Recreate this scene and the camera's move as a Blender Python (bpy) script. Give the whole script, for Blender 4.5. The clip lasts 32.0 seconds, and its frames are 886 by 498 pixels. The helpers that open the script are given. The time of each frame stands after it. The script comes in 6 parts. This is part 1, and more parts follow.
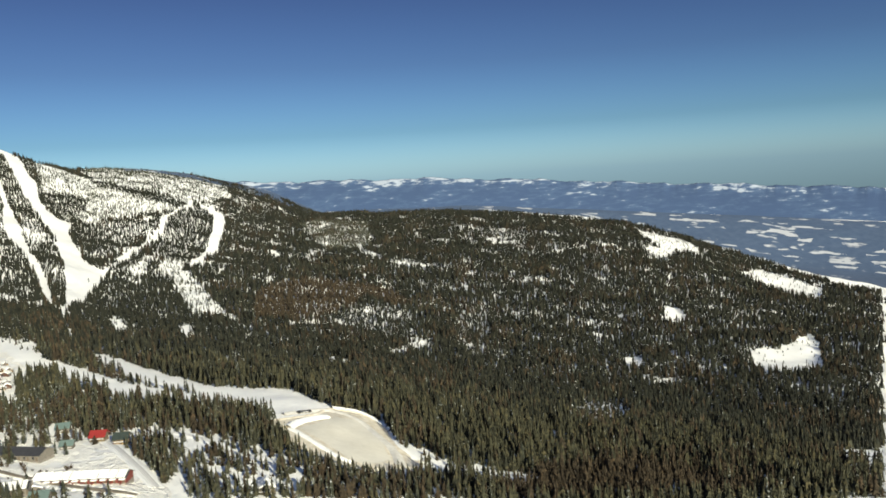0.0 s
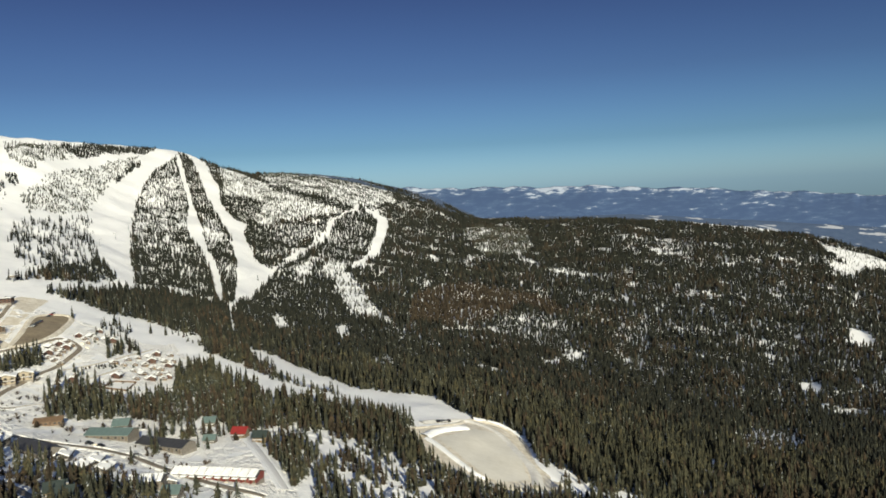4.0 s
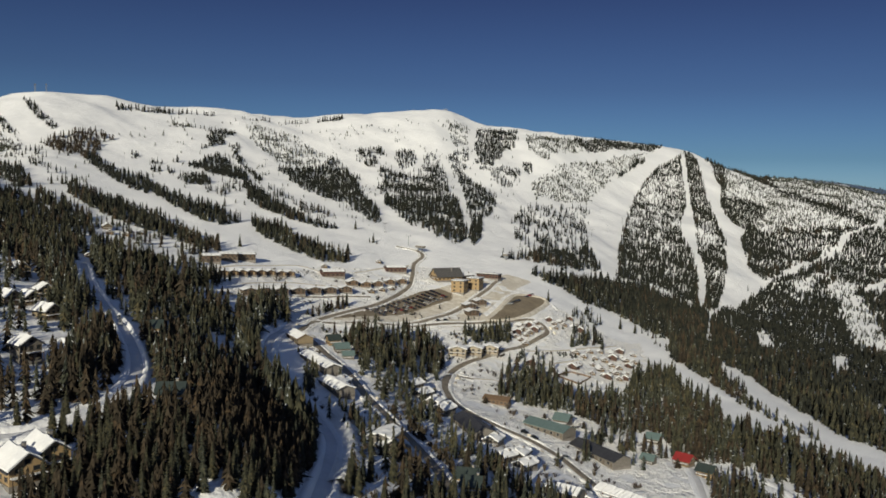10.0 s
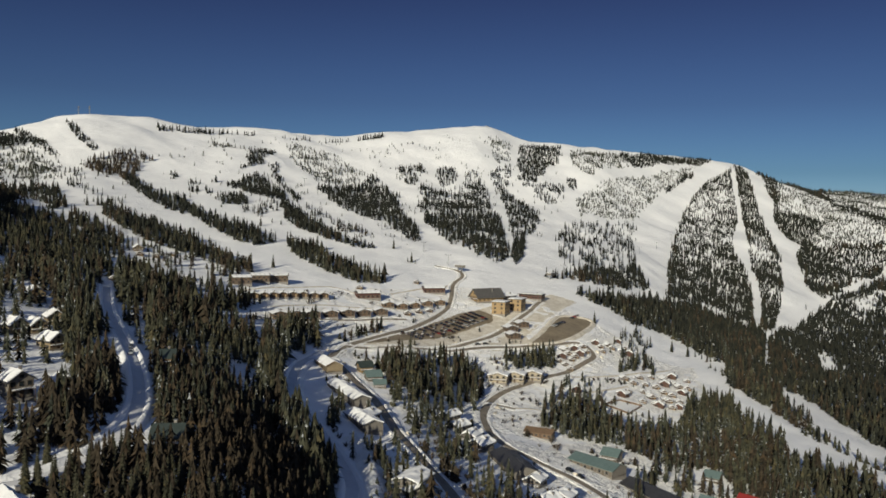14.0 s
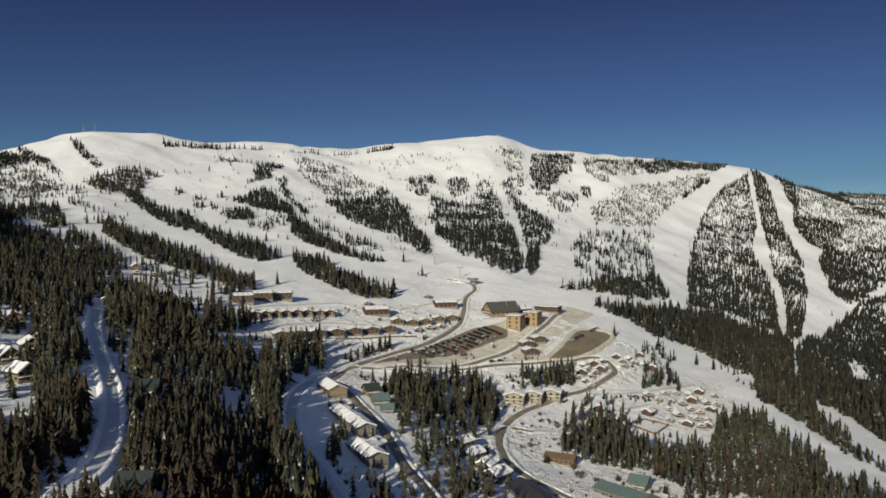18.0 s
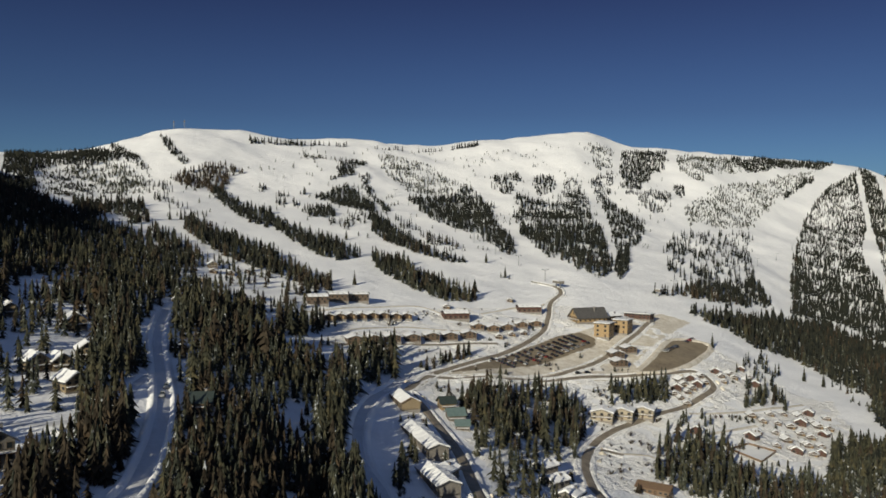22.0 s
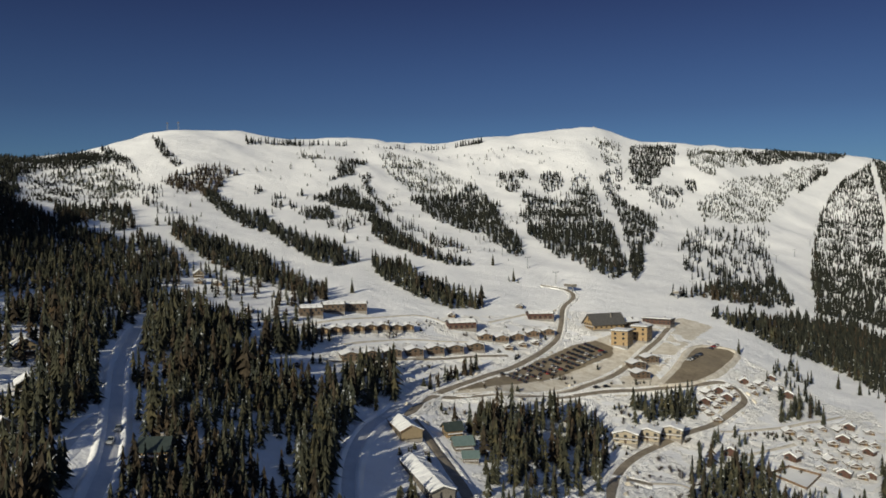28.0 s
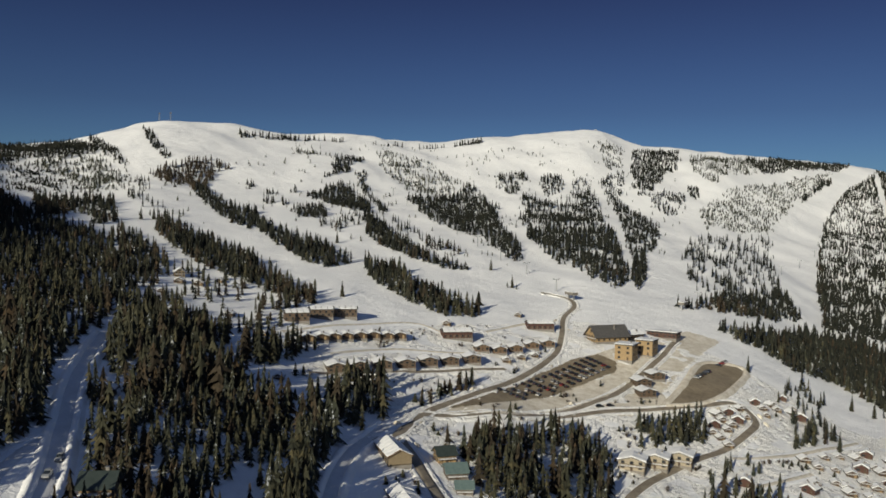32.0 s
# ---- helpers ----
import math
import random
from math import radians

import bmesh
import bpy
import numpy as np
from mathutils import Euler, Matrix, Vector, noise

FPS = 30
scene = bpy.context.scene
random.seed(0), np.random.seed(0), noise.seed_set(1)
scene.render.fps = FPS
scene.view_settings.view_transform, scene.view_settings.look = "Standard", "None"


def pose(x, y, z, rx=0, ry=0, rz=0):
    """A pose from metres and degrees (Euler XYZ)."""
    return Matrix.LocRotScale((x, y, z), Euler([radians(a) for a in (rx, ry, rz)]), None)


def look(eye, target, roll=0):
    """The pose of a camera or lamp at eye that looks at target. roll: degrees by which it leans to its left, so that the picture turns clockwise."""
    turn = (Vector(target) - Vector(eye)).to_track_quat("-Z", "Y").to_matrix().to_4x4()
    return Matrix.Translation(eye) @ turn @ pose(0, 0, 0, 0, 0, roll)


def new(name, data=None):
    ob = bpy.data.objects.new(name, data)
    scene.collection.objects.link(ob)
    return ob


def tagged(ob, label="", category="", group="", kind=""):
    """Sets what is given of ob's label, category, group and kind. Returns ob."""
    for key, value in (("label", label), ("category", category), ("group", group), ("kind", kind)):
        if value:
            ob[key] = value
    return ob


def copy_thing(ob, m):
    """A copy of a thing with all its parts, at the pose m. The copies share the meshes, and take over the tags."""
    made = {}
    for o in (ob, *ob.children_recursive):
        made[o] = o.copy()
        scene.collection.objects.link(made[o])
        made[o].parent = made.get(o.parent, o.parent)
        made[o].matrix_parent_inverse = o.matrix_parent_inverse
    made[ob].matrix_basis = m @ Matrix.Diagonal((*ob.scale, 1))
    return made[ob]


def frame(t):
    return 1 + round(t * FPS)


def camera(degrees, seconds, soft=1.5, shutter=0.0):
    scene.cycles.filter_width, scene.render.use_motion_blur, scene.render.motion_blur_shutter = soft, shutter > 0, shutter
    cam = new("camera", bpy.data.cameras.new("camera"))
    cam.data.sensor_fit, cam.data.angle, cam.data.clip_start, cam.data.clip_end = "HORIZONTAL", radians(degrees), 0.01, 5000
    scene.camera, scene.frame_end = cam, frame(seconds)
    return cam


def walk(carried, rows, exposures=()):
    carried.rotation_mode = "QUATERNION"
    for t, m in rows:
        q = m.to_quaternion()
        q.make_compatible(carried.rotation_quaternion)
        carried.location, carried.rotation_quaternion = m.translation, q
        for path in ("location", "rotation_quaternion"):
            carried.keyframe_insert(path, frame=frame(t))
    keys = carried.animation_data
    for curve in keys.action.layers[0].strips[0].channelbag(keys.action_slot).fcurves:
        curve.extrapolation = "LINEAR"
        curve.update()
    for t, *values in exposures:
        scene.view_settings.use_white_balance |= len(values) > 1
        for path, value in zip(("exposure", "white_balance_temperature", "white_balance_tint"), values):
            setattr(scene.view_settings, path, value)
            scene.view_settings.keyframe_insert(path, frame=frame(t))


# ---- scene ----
cam = camera(58.32, 32.0, soft=1.7)
PATH = [
    (0, look((-86.3, -119.1, 108.2), (333.4, 149.0, 63.5), -3.47)),
    (0.5, look((-82.3, -118.3, 107.5), (330.6, 160.3, 64.0), -3.41)),
    (1, look((-78.6, -117.8, 107.0), (328.4, 169.6, 64.6), -3.38)),
    (1.5, look((-75.2, -117.1, 106.6), (326.0, 178.4, 65.4), -3.36)),
    (2, look((-71.7, -116.2, 106.2), (323.8, 187.1, 66.2), -3.27)),
    (2.5, look((-68.2, -115.2, 105.8), (320.9, 196.4, 66.9), -3.23)),
    (4.5, look((-57.1, -113.5, 105.4), (284.4, 250.3, 72.5), -2.44)),
    (5, look((-51.3, -108.2, 103.9), (271.9, 272.0, 72.7), -1.99)),
    (5.5, look((-45.4, -101.9, 101.7), (257.4, 294.9, 72.7), -1.78)),
    (6, look((-41.4, -98.1, 100.8), (241.2, 313.5, 73.0), -1.34)),
    (6.5, look((-39.0, -96.5, 101.1), (222.8, 328.6, 73.8), -0.89)),
    (7, look((-36.3, -95.1, 101.5), (203.6, 342.7, 74.0), -0.47)),
    (7.5, look((-33.1, -94.3, 102.2), (182.4, 356.1, 74.9), -0.06)),
    (8, look((-29.9, -93.5, 103.2), (160.9, 367.8, 75.2), 0.33)),
    (8.5, look((-26.8, -90.2, 103.2), (140.1, 380.2, 74.7), 0.68)),
    (9, look((-23.8, -83.9, 101.7), (118.7, 394.5, 73.0), 0.95)),
    (9.5, look((-21.1, -77.8, 100.4), (96.6, 407.3, 71.3), 1.34)),
    (10, look((-18.5, -73.8, 99.9), (74.1, 416.6, 70.0), 1.65)),
    (10.5, look((-16.3, -70.3, 99.7), (56.3, 423.4, 69.1), 1.79)),
    (11, look((-14.9, -66.7, 99.5), (52.2, 427.9, 69.7), 1.78)),
    (11.5, look((-13.7, -63.4, 99.5), (52.9, 431.5, 73.5), 1.65)),
    (12, look((-12.6, -60.2, 99.6), (52.6, 434.9, 75.4), 1.59)),
    (12.5, look((-11.6, -56.8, 99.8), (53.0, 438.5, 76.8), 1.42)),
    (13, look((-10.5, -53.5, 100.0), (53.6, 441.9, 78.2), 1.30)),
    (13.5, look((-9.7, -49.8, 100.0), (55.8, 445.5, 79.4), 1.25)),
    (14, look((-9.1, -45.6, 99.8), (55.6, 449.8, 80.5), 1.08)),
    (14.5, look((-8.6, -41.8, 99.8), (58.8, 453.3, 81.4), 0.93)),
    (16.5, look((-5.4, -28.5, 99.8), (66.3, 466.1, 84.8), -0.12)),
    (17, look((-4.8, -25.5, 100.1), (70.8, 468.6, 86.4), -0.32)),
    (17.5, look((-4.0, -22.0, 100.0), (74.2, 471.7, 87.3), -0.45)),
    (18, look((-2.8, -17.3, 99.4), (53.1, 479.4, 87.4), -0.11)),
    (18.5, look((-1.5, -12.1, 98.8), (11.9, 487.6, 86.8), 0.45)),
    (19, look((-0.5, -7.8, 98.8), (-1.3, 492.0, 86.4), 0.76)),
    (19.5, look((0.1, -4.0, 99.3), (-3.3, 495.8, 86.3), 0.77)),
    (20, look((0.3, -0.3, 100.0), (-1.5, 499.5, 86.3), 0.74)),
    (20.5, look((0.6, 3.2, 100.6), (-1.1, 503.0, 86.8), 0.69)),
    (21, look((1.0, 6.7, 100.9), (1.7, 506.5, 87.1), 0.68)),
    (21.5, look((1.3, 10.4, 101.1), (3.4, 510.2, 87.2), 0.67)),
    (22, look((1.6, 14.2, 101.4), (4.1, 514.0, 87.7), 0.55)),
    (22.5, look((1.8, 17.8, 101.7), (2.4, 517.6, 87.7), 0.69)),
    (23, look((1.8, 21.5, 102.1), (1.5, 521.3, 88.0), 0.69)),
    (23.5, look((1.8, 25.3, 102.5), (3.3, 525.1, 88.6), 0.61)),
    (24, look((1.6, 29.2, 102.8), (2.9, 529.0, 89.0), 0.61)),
    (24.5, look((1.5, 33.0, 103.1), (3.9, 532.8, 89.8), 0.54)),
    (25, look((1.6, 36.6, 103.2), (5.5, 536.4, 90.1), 0.45)),
    (25.5, look((1.8, 39.8, 103.1), (6.5, 539.6, 90.3), 0.15)),
    (27.5, look((3.2, 54.2, 103.5), (3.2, 554.0, 89.6), -0.37)),
    (28, look((3.2, 58.0, 103.9), (2.2, 557.8, 89.4), -0.39)),
    (28.5, look((3.2, 62.0, 104.4), (6.3, 561.8, 89.5), -0.40)),
    (29, look((3.0, 66.1, 104.7), (5.2, 565.9, 89.7), -0.06)),
    (29.5, look((2.9, 70.1, 104.8), (5.9, 569.9, 90.1), 0.34)),
    (30, look((2.9, 73.8, 104.8), (7.6, 573.6, 90.1), 0.75)),
    (30.5, look((2.9, 77.6, 105.0), (8.3, 577.4, 90.6), 1.02)),
    (31, look((2.8, 81.4, 105.5), (6.8, 581.2, 90.7), 1.25)),
    (31.5, look((2.8, 85.0, 105.9), (6.1, 584.8, 91.0), 1.30)),
    (32, look((2.7, 88.6, 106.0), (4.3, 588.4, 91.2), 1.16)),
]
walk(cam, PATH, [(0, 0.80, 6650, 4), (2.5, 0.69, 6600, 4.5), (4.5, 0.42, 6500, 7), (9, -0.02, 6400, 9.5), (24, -0.03, 6400, 9.5), (32, -0.10, 6400, 9.5)])

# ---- sky and sun ----
SUN_BEARING, SUN_HEIGHT = -152, 19.5
world = bpy.data.worlds.new("winter_sky")
scene.world = world
world.use_nodes = True
wn, wl = world.node_tree.nodes, world.node_tree.links
sky = wn.new("ShaderNodeTexSky")
sky.sky_type, sky.sun_disc = "NISHITA", False
sky.sun_elevation, sky.sun_rotation = radians(SUN_HEIGHT), radians(SUN_BEARING)
sky.altitude, sky.air_density, sky.dust_density, sky.ozone_density = 0, 1.0, 0.7, 1.0
tint = wn.new("ShaderNodeMix")
tint.data_type, tint.blend_type = "RGBA", "MULTIPLY"
tint.inputs[0].default_value = 1.0
height = wn.new("ShaderNodeSeparateXYZ")
wl.new(wn.new("ShaderNodeTexCoord").outputs["Generated"], height.inputs[0])
haze_and_fill = wn.new("ShaderNodeValToRGB")
while len(haze_and_fill.color_ramp.elements) < 5:
    haze_and_fill.color_ramp.elements.new(0.5)
# the last stop brightens the unseen sky overhead, added as fill for the shade
for stop, (place, colour) in zip(haze_and_fill.color_ramp.elements, ((0.0, (0.86, 1.42, 2.6)), (0.06, (0.43, 0.74, 1.32)), (0.14, (0.33, 0.48, 0.88)), (0.34, (0.20, 0.19, 0.40)), (1.0, (1.95, 1.95, 2.2)))):
    stop.position, stop.color = place, (*colour, 1)
wl.new(height.outputs[2], haze_and_fill.inputs[0])
wl.new(haze_and_fill.outputs[0], tint.inputs[7])
wl.new(sky.outputs[0], tint.inputs[6])
wl.new(tint.outputs[2], wn["Background"].inputs[0])
wn["Background"].inputs[1].default_value = 0.043
lamp = bpy.data.lights.new("sun", "SUN")
lamp.energy, lamp.angle, lamp.color = 4.8, radians(0.5), (1.0, 0.92, 0.715)
sun = new("sun", lamp)
up_sun = Vector((math.sin(radians(SUN_BEARING)) * math.cos(radians(SUN_HEIGHT)), math.cos(radians(SUN_BEARING)) * math.cos(radians(SUN_HEIGHT)), math.sin(radians(SUN_HEIGHT))))
sun.matrix_world = look(up_sun * 1000, (0, 0, 0))
# ---- landform: profiles from the middle of the village outwards, by compass bearing ----
BEARING = np.array([-180, -130, -90, -60, -40, -34, -29, -24, -17.5, -13, -9.5, -6, 0, 4, 7.5, 10.2, 13, 16, 19, 22, 25, 27.5, 30, 33, 36, 40, 45, 53, 62, 72, 83, 95, 110, 140, 180], float)
# Heights at bearings -130 to -40, out of view, are set for their shade
NEAR_Z = np.array([22, 62, 50, 50, 38, 34, 34, 34, 34, 30, 24, 18, 11, 8, 5, 3, 0, -3, -5, -8, -10, -12, -14, -17, -22, -26, -30, -34, -40, -46, -50, -50, -40, -10, 22], float)
MID_R = np.array([400, 250, 320, 320, 340, 338, 335, 332, 328, 330, 349, 370, 378, 380, 385, 389, 394, 402, 400, 381, 360, 352, 350, 357, 370, 390, 410, 430, 450, 460, 460, 460, 440, 420, 400], float)
MID_Z = np.array([70, 126, 100, 118, 100, 73, 60, 54, 46, 38, 31, 22, 12, 7, -2, -7, -11, -15, -18, -21, -24, -25, -26, -28, -32, -38, -44, -56, -80, -96, -105, -105, -90, -30, 70], float)
TOE_R = np.array([900, 600, 600, 600, 640, 688, 700, 648, 581, 560, 564, 580, 643, 680, 689, 690, 685, 673, 690, 768, 850, 880, 900, 929, 960, 1000, 1000, 1050, 1050, 1050, 1050, 1000, 950, 900, 900], float)
TOE_Z = np.array([0, 182, 170, 272, 158, 139, 118, 94, 68, 58, 52, 48, 46, 44, 38, 35, 28, 20, 11, 1, -12, -20, -28, -51, -62, -78, -98, -130, -165, -190, -205, -210, -190, -60, 0], float)
RIDGE_R = np.array([1500, 1500, 1400, 1000, 930, 1147, 1218, 1280, 1374, 1438, 1500, 1568, 1671, 1749, 1815, 1873, 1893, 1972, 2050, 2220, 2420, 2530, 2600, 2550, 2400, 2300, 2500, 2920, 2800, 2600, 2300, 2000, 1800, 1600, 1500], float)
RIDGE_Z = np.array([-100, 160, 260, 330, 236, 200, 194, 207, 257, 258, 261, 268, 269, 291, 309, 322, 289, 285, 282, 285, 289, 279, 236, 186, 140, 78, 12, -10, -28, -80, -200, -250, -270, -200, -100], float)
BEYOND_R = np.array([2000, 2000, 1900, 1700, 1580, 1647, 1718, 1780, 1874, 1938, 2000, 2068, 2171, 2249, 2315, 2373, 2393, 2472, 2550, 2720, 2920, 3030, 3120, 3150, 3200, 3250, 3250, 3420, 3300, 3100, 2800, 2500, 2300, 2100, 2000], float)
BEYOND_Z = np.array([-190, 70, 170, 165, 115, 108, 110, 126, 175, 170, 173, 179, 179, 201, 219, 232, 199, 195, 192, 195, 199, 189, 150, 213, 213, 181, 108, -100, -118, -170, -290, -340, -360, -290, -190], float)
FACE = np.array([0.50, 0.50, 0.50, 0.50, 0.45, 0.42, 0.40, 0.39, 0.38, 0.38, 0.39, 0.40, 0.41, 0.40, 0.38, 0.36, 0.35, 0.33, 0.33, 0.34, 0.36, 0.37, 0.38, 0.33, 0.30, 0.30, 0.34, 0.45, 0.45, 0.45, 0.45, 0.50, 0.50, 0.50, 0.50], float)


def by_bearing(values, bearing):
    """Smooth reading of one of the lists above at any bearing, in degrees."""
    i = np.clip(np.searchsorted(BEARING, bearing, side="right") - 1, 0, len(BEARING) - 2)
    width = BEARING[i + 1] - BEARING[i]
    f = (bearing - BEARING[i]) / width
    slope = np.gradient(values, BEARING)
    a, b, c, d = values[i], values[i + 1], slope[i] * width, slope[i + 1] * width
    return a + f * (c + f * (3 * (b - a) - 2 * c - d + f * (2 * (a - b) + c + d)))


def wave(x, y, size, seed):
    """Soft rolling relief of about -1 to 1."""
    u, v = x / size + seed * 1.7, y / size - seed * 2.3
    return (np.sin(u + 1.3 * np.sin(v * 0.7)) * np.cos(v * 1.1 + 0.8 * np.sin(u * 0.6)) + 0.5 * np.sin(2.1 * u - 1.7 * v + seed) * np.cos(1.9 * v + u)) / 1.5


def ground_z(x, y):
    """Height of the ground, in metres, at places in plan."""
    x, y = np.asarray(x, float), np.asarray(y, float)
    bearing, r = np.degrees(np.arctan2(x, y)), np.hypot(x, y)
    near = by_bearing(NEAR_Z, bearing)
    mr, mz = by_bearing(MID_R, bearing), by_bearing(MID_Z, bearing)
    tr, tz = by_bearing(TOE_R, bearing), by_bearing(TOE_Z, bearing)
    rr, rz = by_bearing(RIDGE_R, bearing), by_bearing(RIDGE_Z, bearing)
    face = by_bearing(FACE, bearing)
    flat = np.zeros_like(r)
    rs = [flat, flat + 60, flat + 150, mr, tr, tr + 0.5 * (rr - tr), rr, by_bearing(BEYOND_R, bearing), flat + 3600, flat + 4300, flat + 4900]
    zs = [flat + 8, 8 + 0.14 * (near - 8), near, mz, tz, tz + face * (rz - tz), rz, by_bearing(BEYOND_Z, bearing), flat, flat, flat]
    rs[8] = np.maximum(rs[8], rs[7] + 100)
    rs[9] = np.maximum(rs[9], rs[8] + 100)
    rs[10] = np.maximum(rs[10], rs[9] + 100)
    plain = np.interp(bearing, [36, 60, 75, 90, 118], [-20, -60, -160, -250, -290])
    zs[8], zs[9], zs[10] = np.minimum(zs[7] - 90, plain - 160), plain, plain + 40
    n = len(rs)
    sec = [(zs[k + 1] - zs[k]) / (rs[k + 1] - rs[k]) for k in range(n - 1)]
    tan = [sec[0]] + [np.where(sec[k - 1] * sec[k] > 0, 2 * sec[k - 1] * sec[k] / (sec[k - 1] + sec[k] + 1e-12), 0) for k in range(1, n - 1)] + [sec[-1]]
    z = zs[-1] + 0 * r
    for k in range(n - 1):
        w = rs[k + 1] - rs[k]
        f = np.clip((r - rs[k]) / w, 0, 1)
        a, b, c, d = zs[k], zs[k + 1], tan[k] * w, tan[k + 1] * w
        z = np.where((r >= rs[k]) & (r <= rs[k + 1]), a + f * (c + f * (3 * (b - a) - 2 * c - d + f * (2 * (a - b) + c + d))), z)
    rough = np.clip((r - 700) / 500, 0, 1) * np.clip((3400 - r) / 400, 0, 1)
    z = z + rough * (5 * wave(x, y, 70, 1) + 2.5 * wave(x, y, 37, 7) + 2 * wave(x, y, 21, 2)) + 0.8 * wave(x, y, 19, 3) * np.clip((3400 - r) / 400, 0, 1)
    return z
# ---- materials ----
def material(name, rough=0.8, metal=0.0):
    m = bpy.data.materials.new(name)
    m.use_nodes = True
    shader = m.node_tree.nodes["Principled BSDF"]
    shader.inputs["Roughness"].default_value, shader.inputs["Metallic"].default_value = rough, metal
    return m, m.node_tree.nodes, m.node_tree.links, shader


def noise_node(nodes, links, scale, detail=4, coords=None, rough=0.6):
    n = nodes.new("ShaderNodeTexNoise")
    n.inputs["Scale"].default_value, n.inputs["Detail"].default_value, n.inputs["Roughness"].default_value = scale, detail, rough
    if coords is not None:
        links.new(coords, n.inputs["Vector"])
    return n


def ramp_node(nodes, links, source, stops):
    r = nodes.new("ShaderNodeValToRGB")
    while len(r.color_ramp.elements) < len(stops):
        r.color_ramp.elements.new(0.5)
    for e, (p, c) in zip(r.color_ramp.elements, stops):
        e.position, e.color = p, (*c, 1)
    links.new(source, r.inputs[0])
    return r


def mix_node(nodes, links, factor, a, b):
    m = nodes.new("ShaderNodeMix")
    m.data_type = "RGBA"
    for source, k in ((factor, 0), (a, 6), (b, 7)):
        if isinstance(source, (int, float)):
            m.inputs[k].default_value = source
        elif isinstance(source, tuple):
            m.inputs[k].default_value = (*source, 1)
        else:
            links.new(source, m.inputs[k])
    return m.outputs[2]


def bump_node(nodes, links, height, strength, distance, shader):
    b = nodes.new("ShaderNodeBump")
    b.inputs["Strength"].default_value, b.inputs["Distance"].default_value = strength, distance
    links.new(height, b.inputs["Height"])
    links.new(b.outputs[0], shader.inputs["Normal"])


def surface(name, dark, light, scale, rough=0.8, metal=0.0, bump=0.3, depth=0.05, fine=6.0):
    """A worn surface: two colours mixed by a broad and a fine noise, with relief."""
    m, n, l, s = material(name, rough, metal)
    co = n.new("ShaderNodeTexCoord").outputs["Object"]
    broad, grain = noise_node(n, l, scale, 4, co), noise_node(n, l, scale * fine, 3, co)
    mid = tuple((a + b) / 2 for a, b in zip(dark, light))
    base = ramp_node(n, l, broad.outputs[0], [(0.3, dark), (0.7, light)])
    fineness = ramp_node(n, l, grain.outputs[0], [(0.3, dark), (0.5, mid), (0.7, light)])
    l.new(mix_node(n, l, 0.4, base.outputs[0], fineness.outputs[0]), s.inputs["Base Color"])
    bump_node(n, l, grain.outputs[0], bump, depth, s)
    return m


def tree_material(name, dark, light, snow_amount):
    """Needles that vary from tree to tree, with snow lying on the upper sides of the boughs."""
    m, n, l, s = material(name, 0.9)
    s.inputs["Specular IOR Level"].default_value = 0.2
    geo = n.new("ShaderNodeNewGeometry")
    co = n.new("ShaderNodeTexCoord").outputs["Object"]
    tint = ramp_node(n, l, geo.outputs["Random Per Island"], [(0.0, dark), (0.75, light), (1.0, (light[0] * 1.25, light[1] * 1.1, light[2] * 0.95))])
    grain = noise_node(n, l, 0.9, 4, co)
    shade = ramp_node(n, l, grain.outputs[0], [(0.3, (0.55, 0.55, 0.55)), (0.7, (1.25, 1.25, 1.2))])
    mul = n.new("ShaderNodeMix")
    mul.data_type, mul.blend_type = "RGBA", "MULTIPLY"
    mul.inputs[0].default_value = 1.0
    l.new(tint.outputs[0], mul.inputs[6])
    l.new(shade.outputs[0], mul.inputs[7])
    clumps = noise_node(n, l, 0.55, 3, co)
    cover = ramp_node(n, l, clumps.outputs[0], [(0.60 - snow_amount * 0.3, (0, 0, 0)), (0.68 - snow_amount * 0.3, (1, 1, 1))])
    half = n.new("ShaderNodeMath")
    half.operation = "MULTIPLY"
    half.inputs[1].default_value = min(1.0, 0.55 + snow_amount)
    l.new(cover.outputs[0], half.inputs[0])
    l.new(mix_node(n, l, half.outputs[0], mul.outputs[2], (0.62, 0.66, 0.72)), s.inputs["Base Color"])
    return m


def snow_material():
    m, n, l, s = material("snow", 0.75)
    co = n.new("ShaderNodeTexCoord").outputs["Object"]
    broad, mid, fine = noise_node(n, l, 0.006, 5, co), noise_node(n, l, 0.05, 5, co), noise_node(n, l, 0.6, 4, co)
    base = ramp_node(n, l, broad.outputs[0], [(0.3, (0.85, 0.86, 0.875)), (0.7, (0.92, 0.925, 0.93))])
    worn = ramp_node(n, l, mid.outputs[0], [(0.28, (0.78, 0.785, 0.79)), (0.5, (0.92, 0.92, 0.92))])
    l.new(mix_node(n, l, 0.45, base.outputs[0], worn.outputs[0]), s.inputs["Base Color"])
    add = n.new("ShaderNodeMath")
    add.operation = "MULTIPLY_ADD"
    add.inputs[1].default_value = 3.0
    l.new(mid.outputs[0], add.inputs[0])
    l.new(fine.outputs[0], add.inputs[2])
    bump_node(n, l, add.outputs[0], 0.45, 1.2, s)
    return m


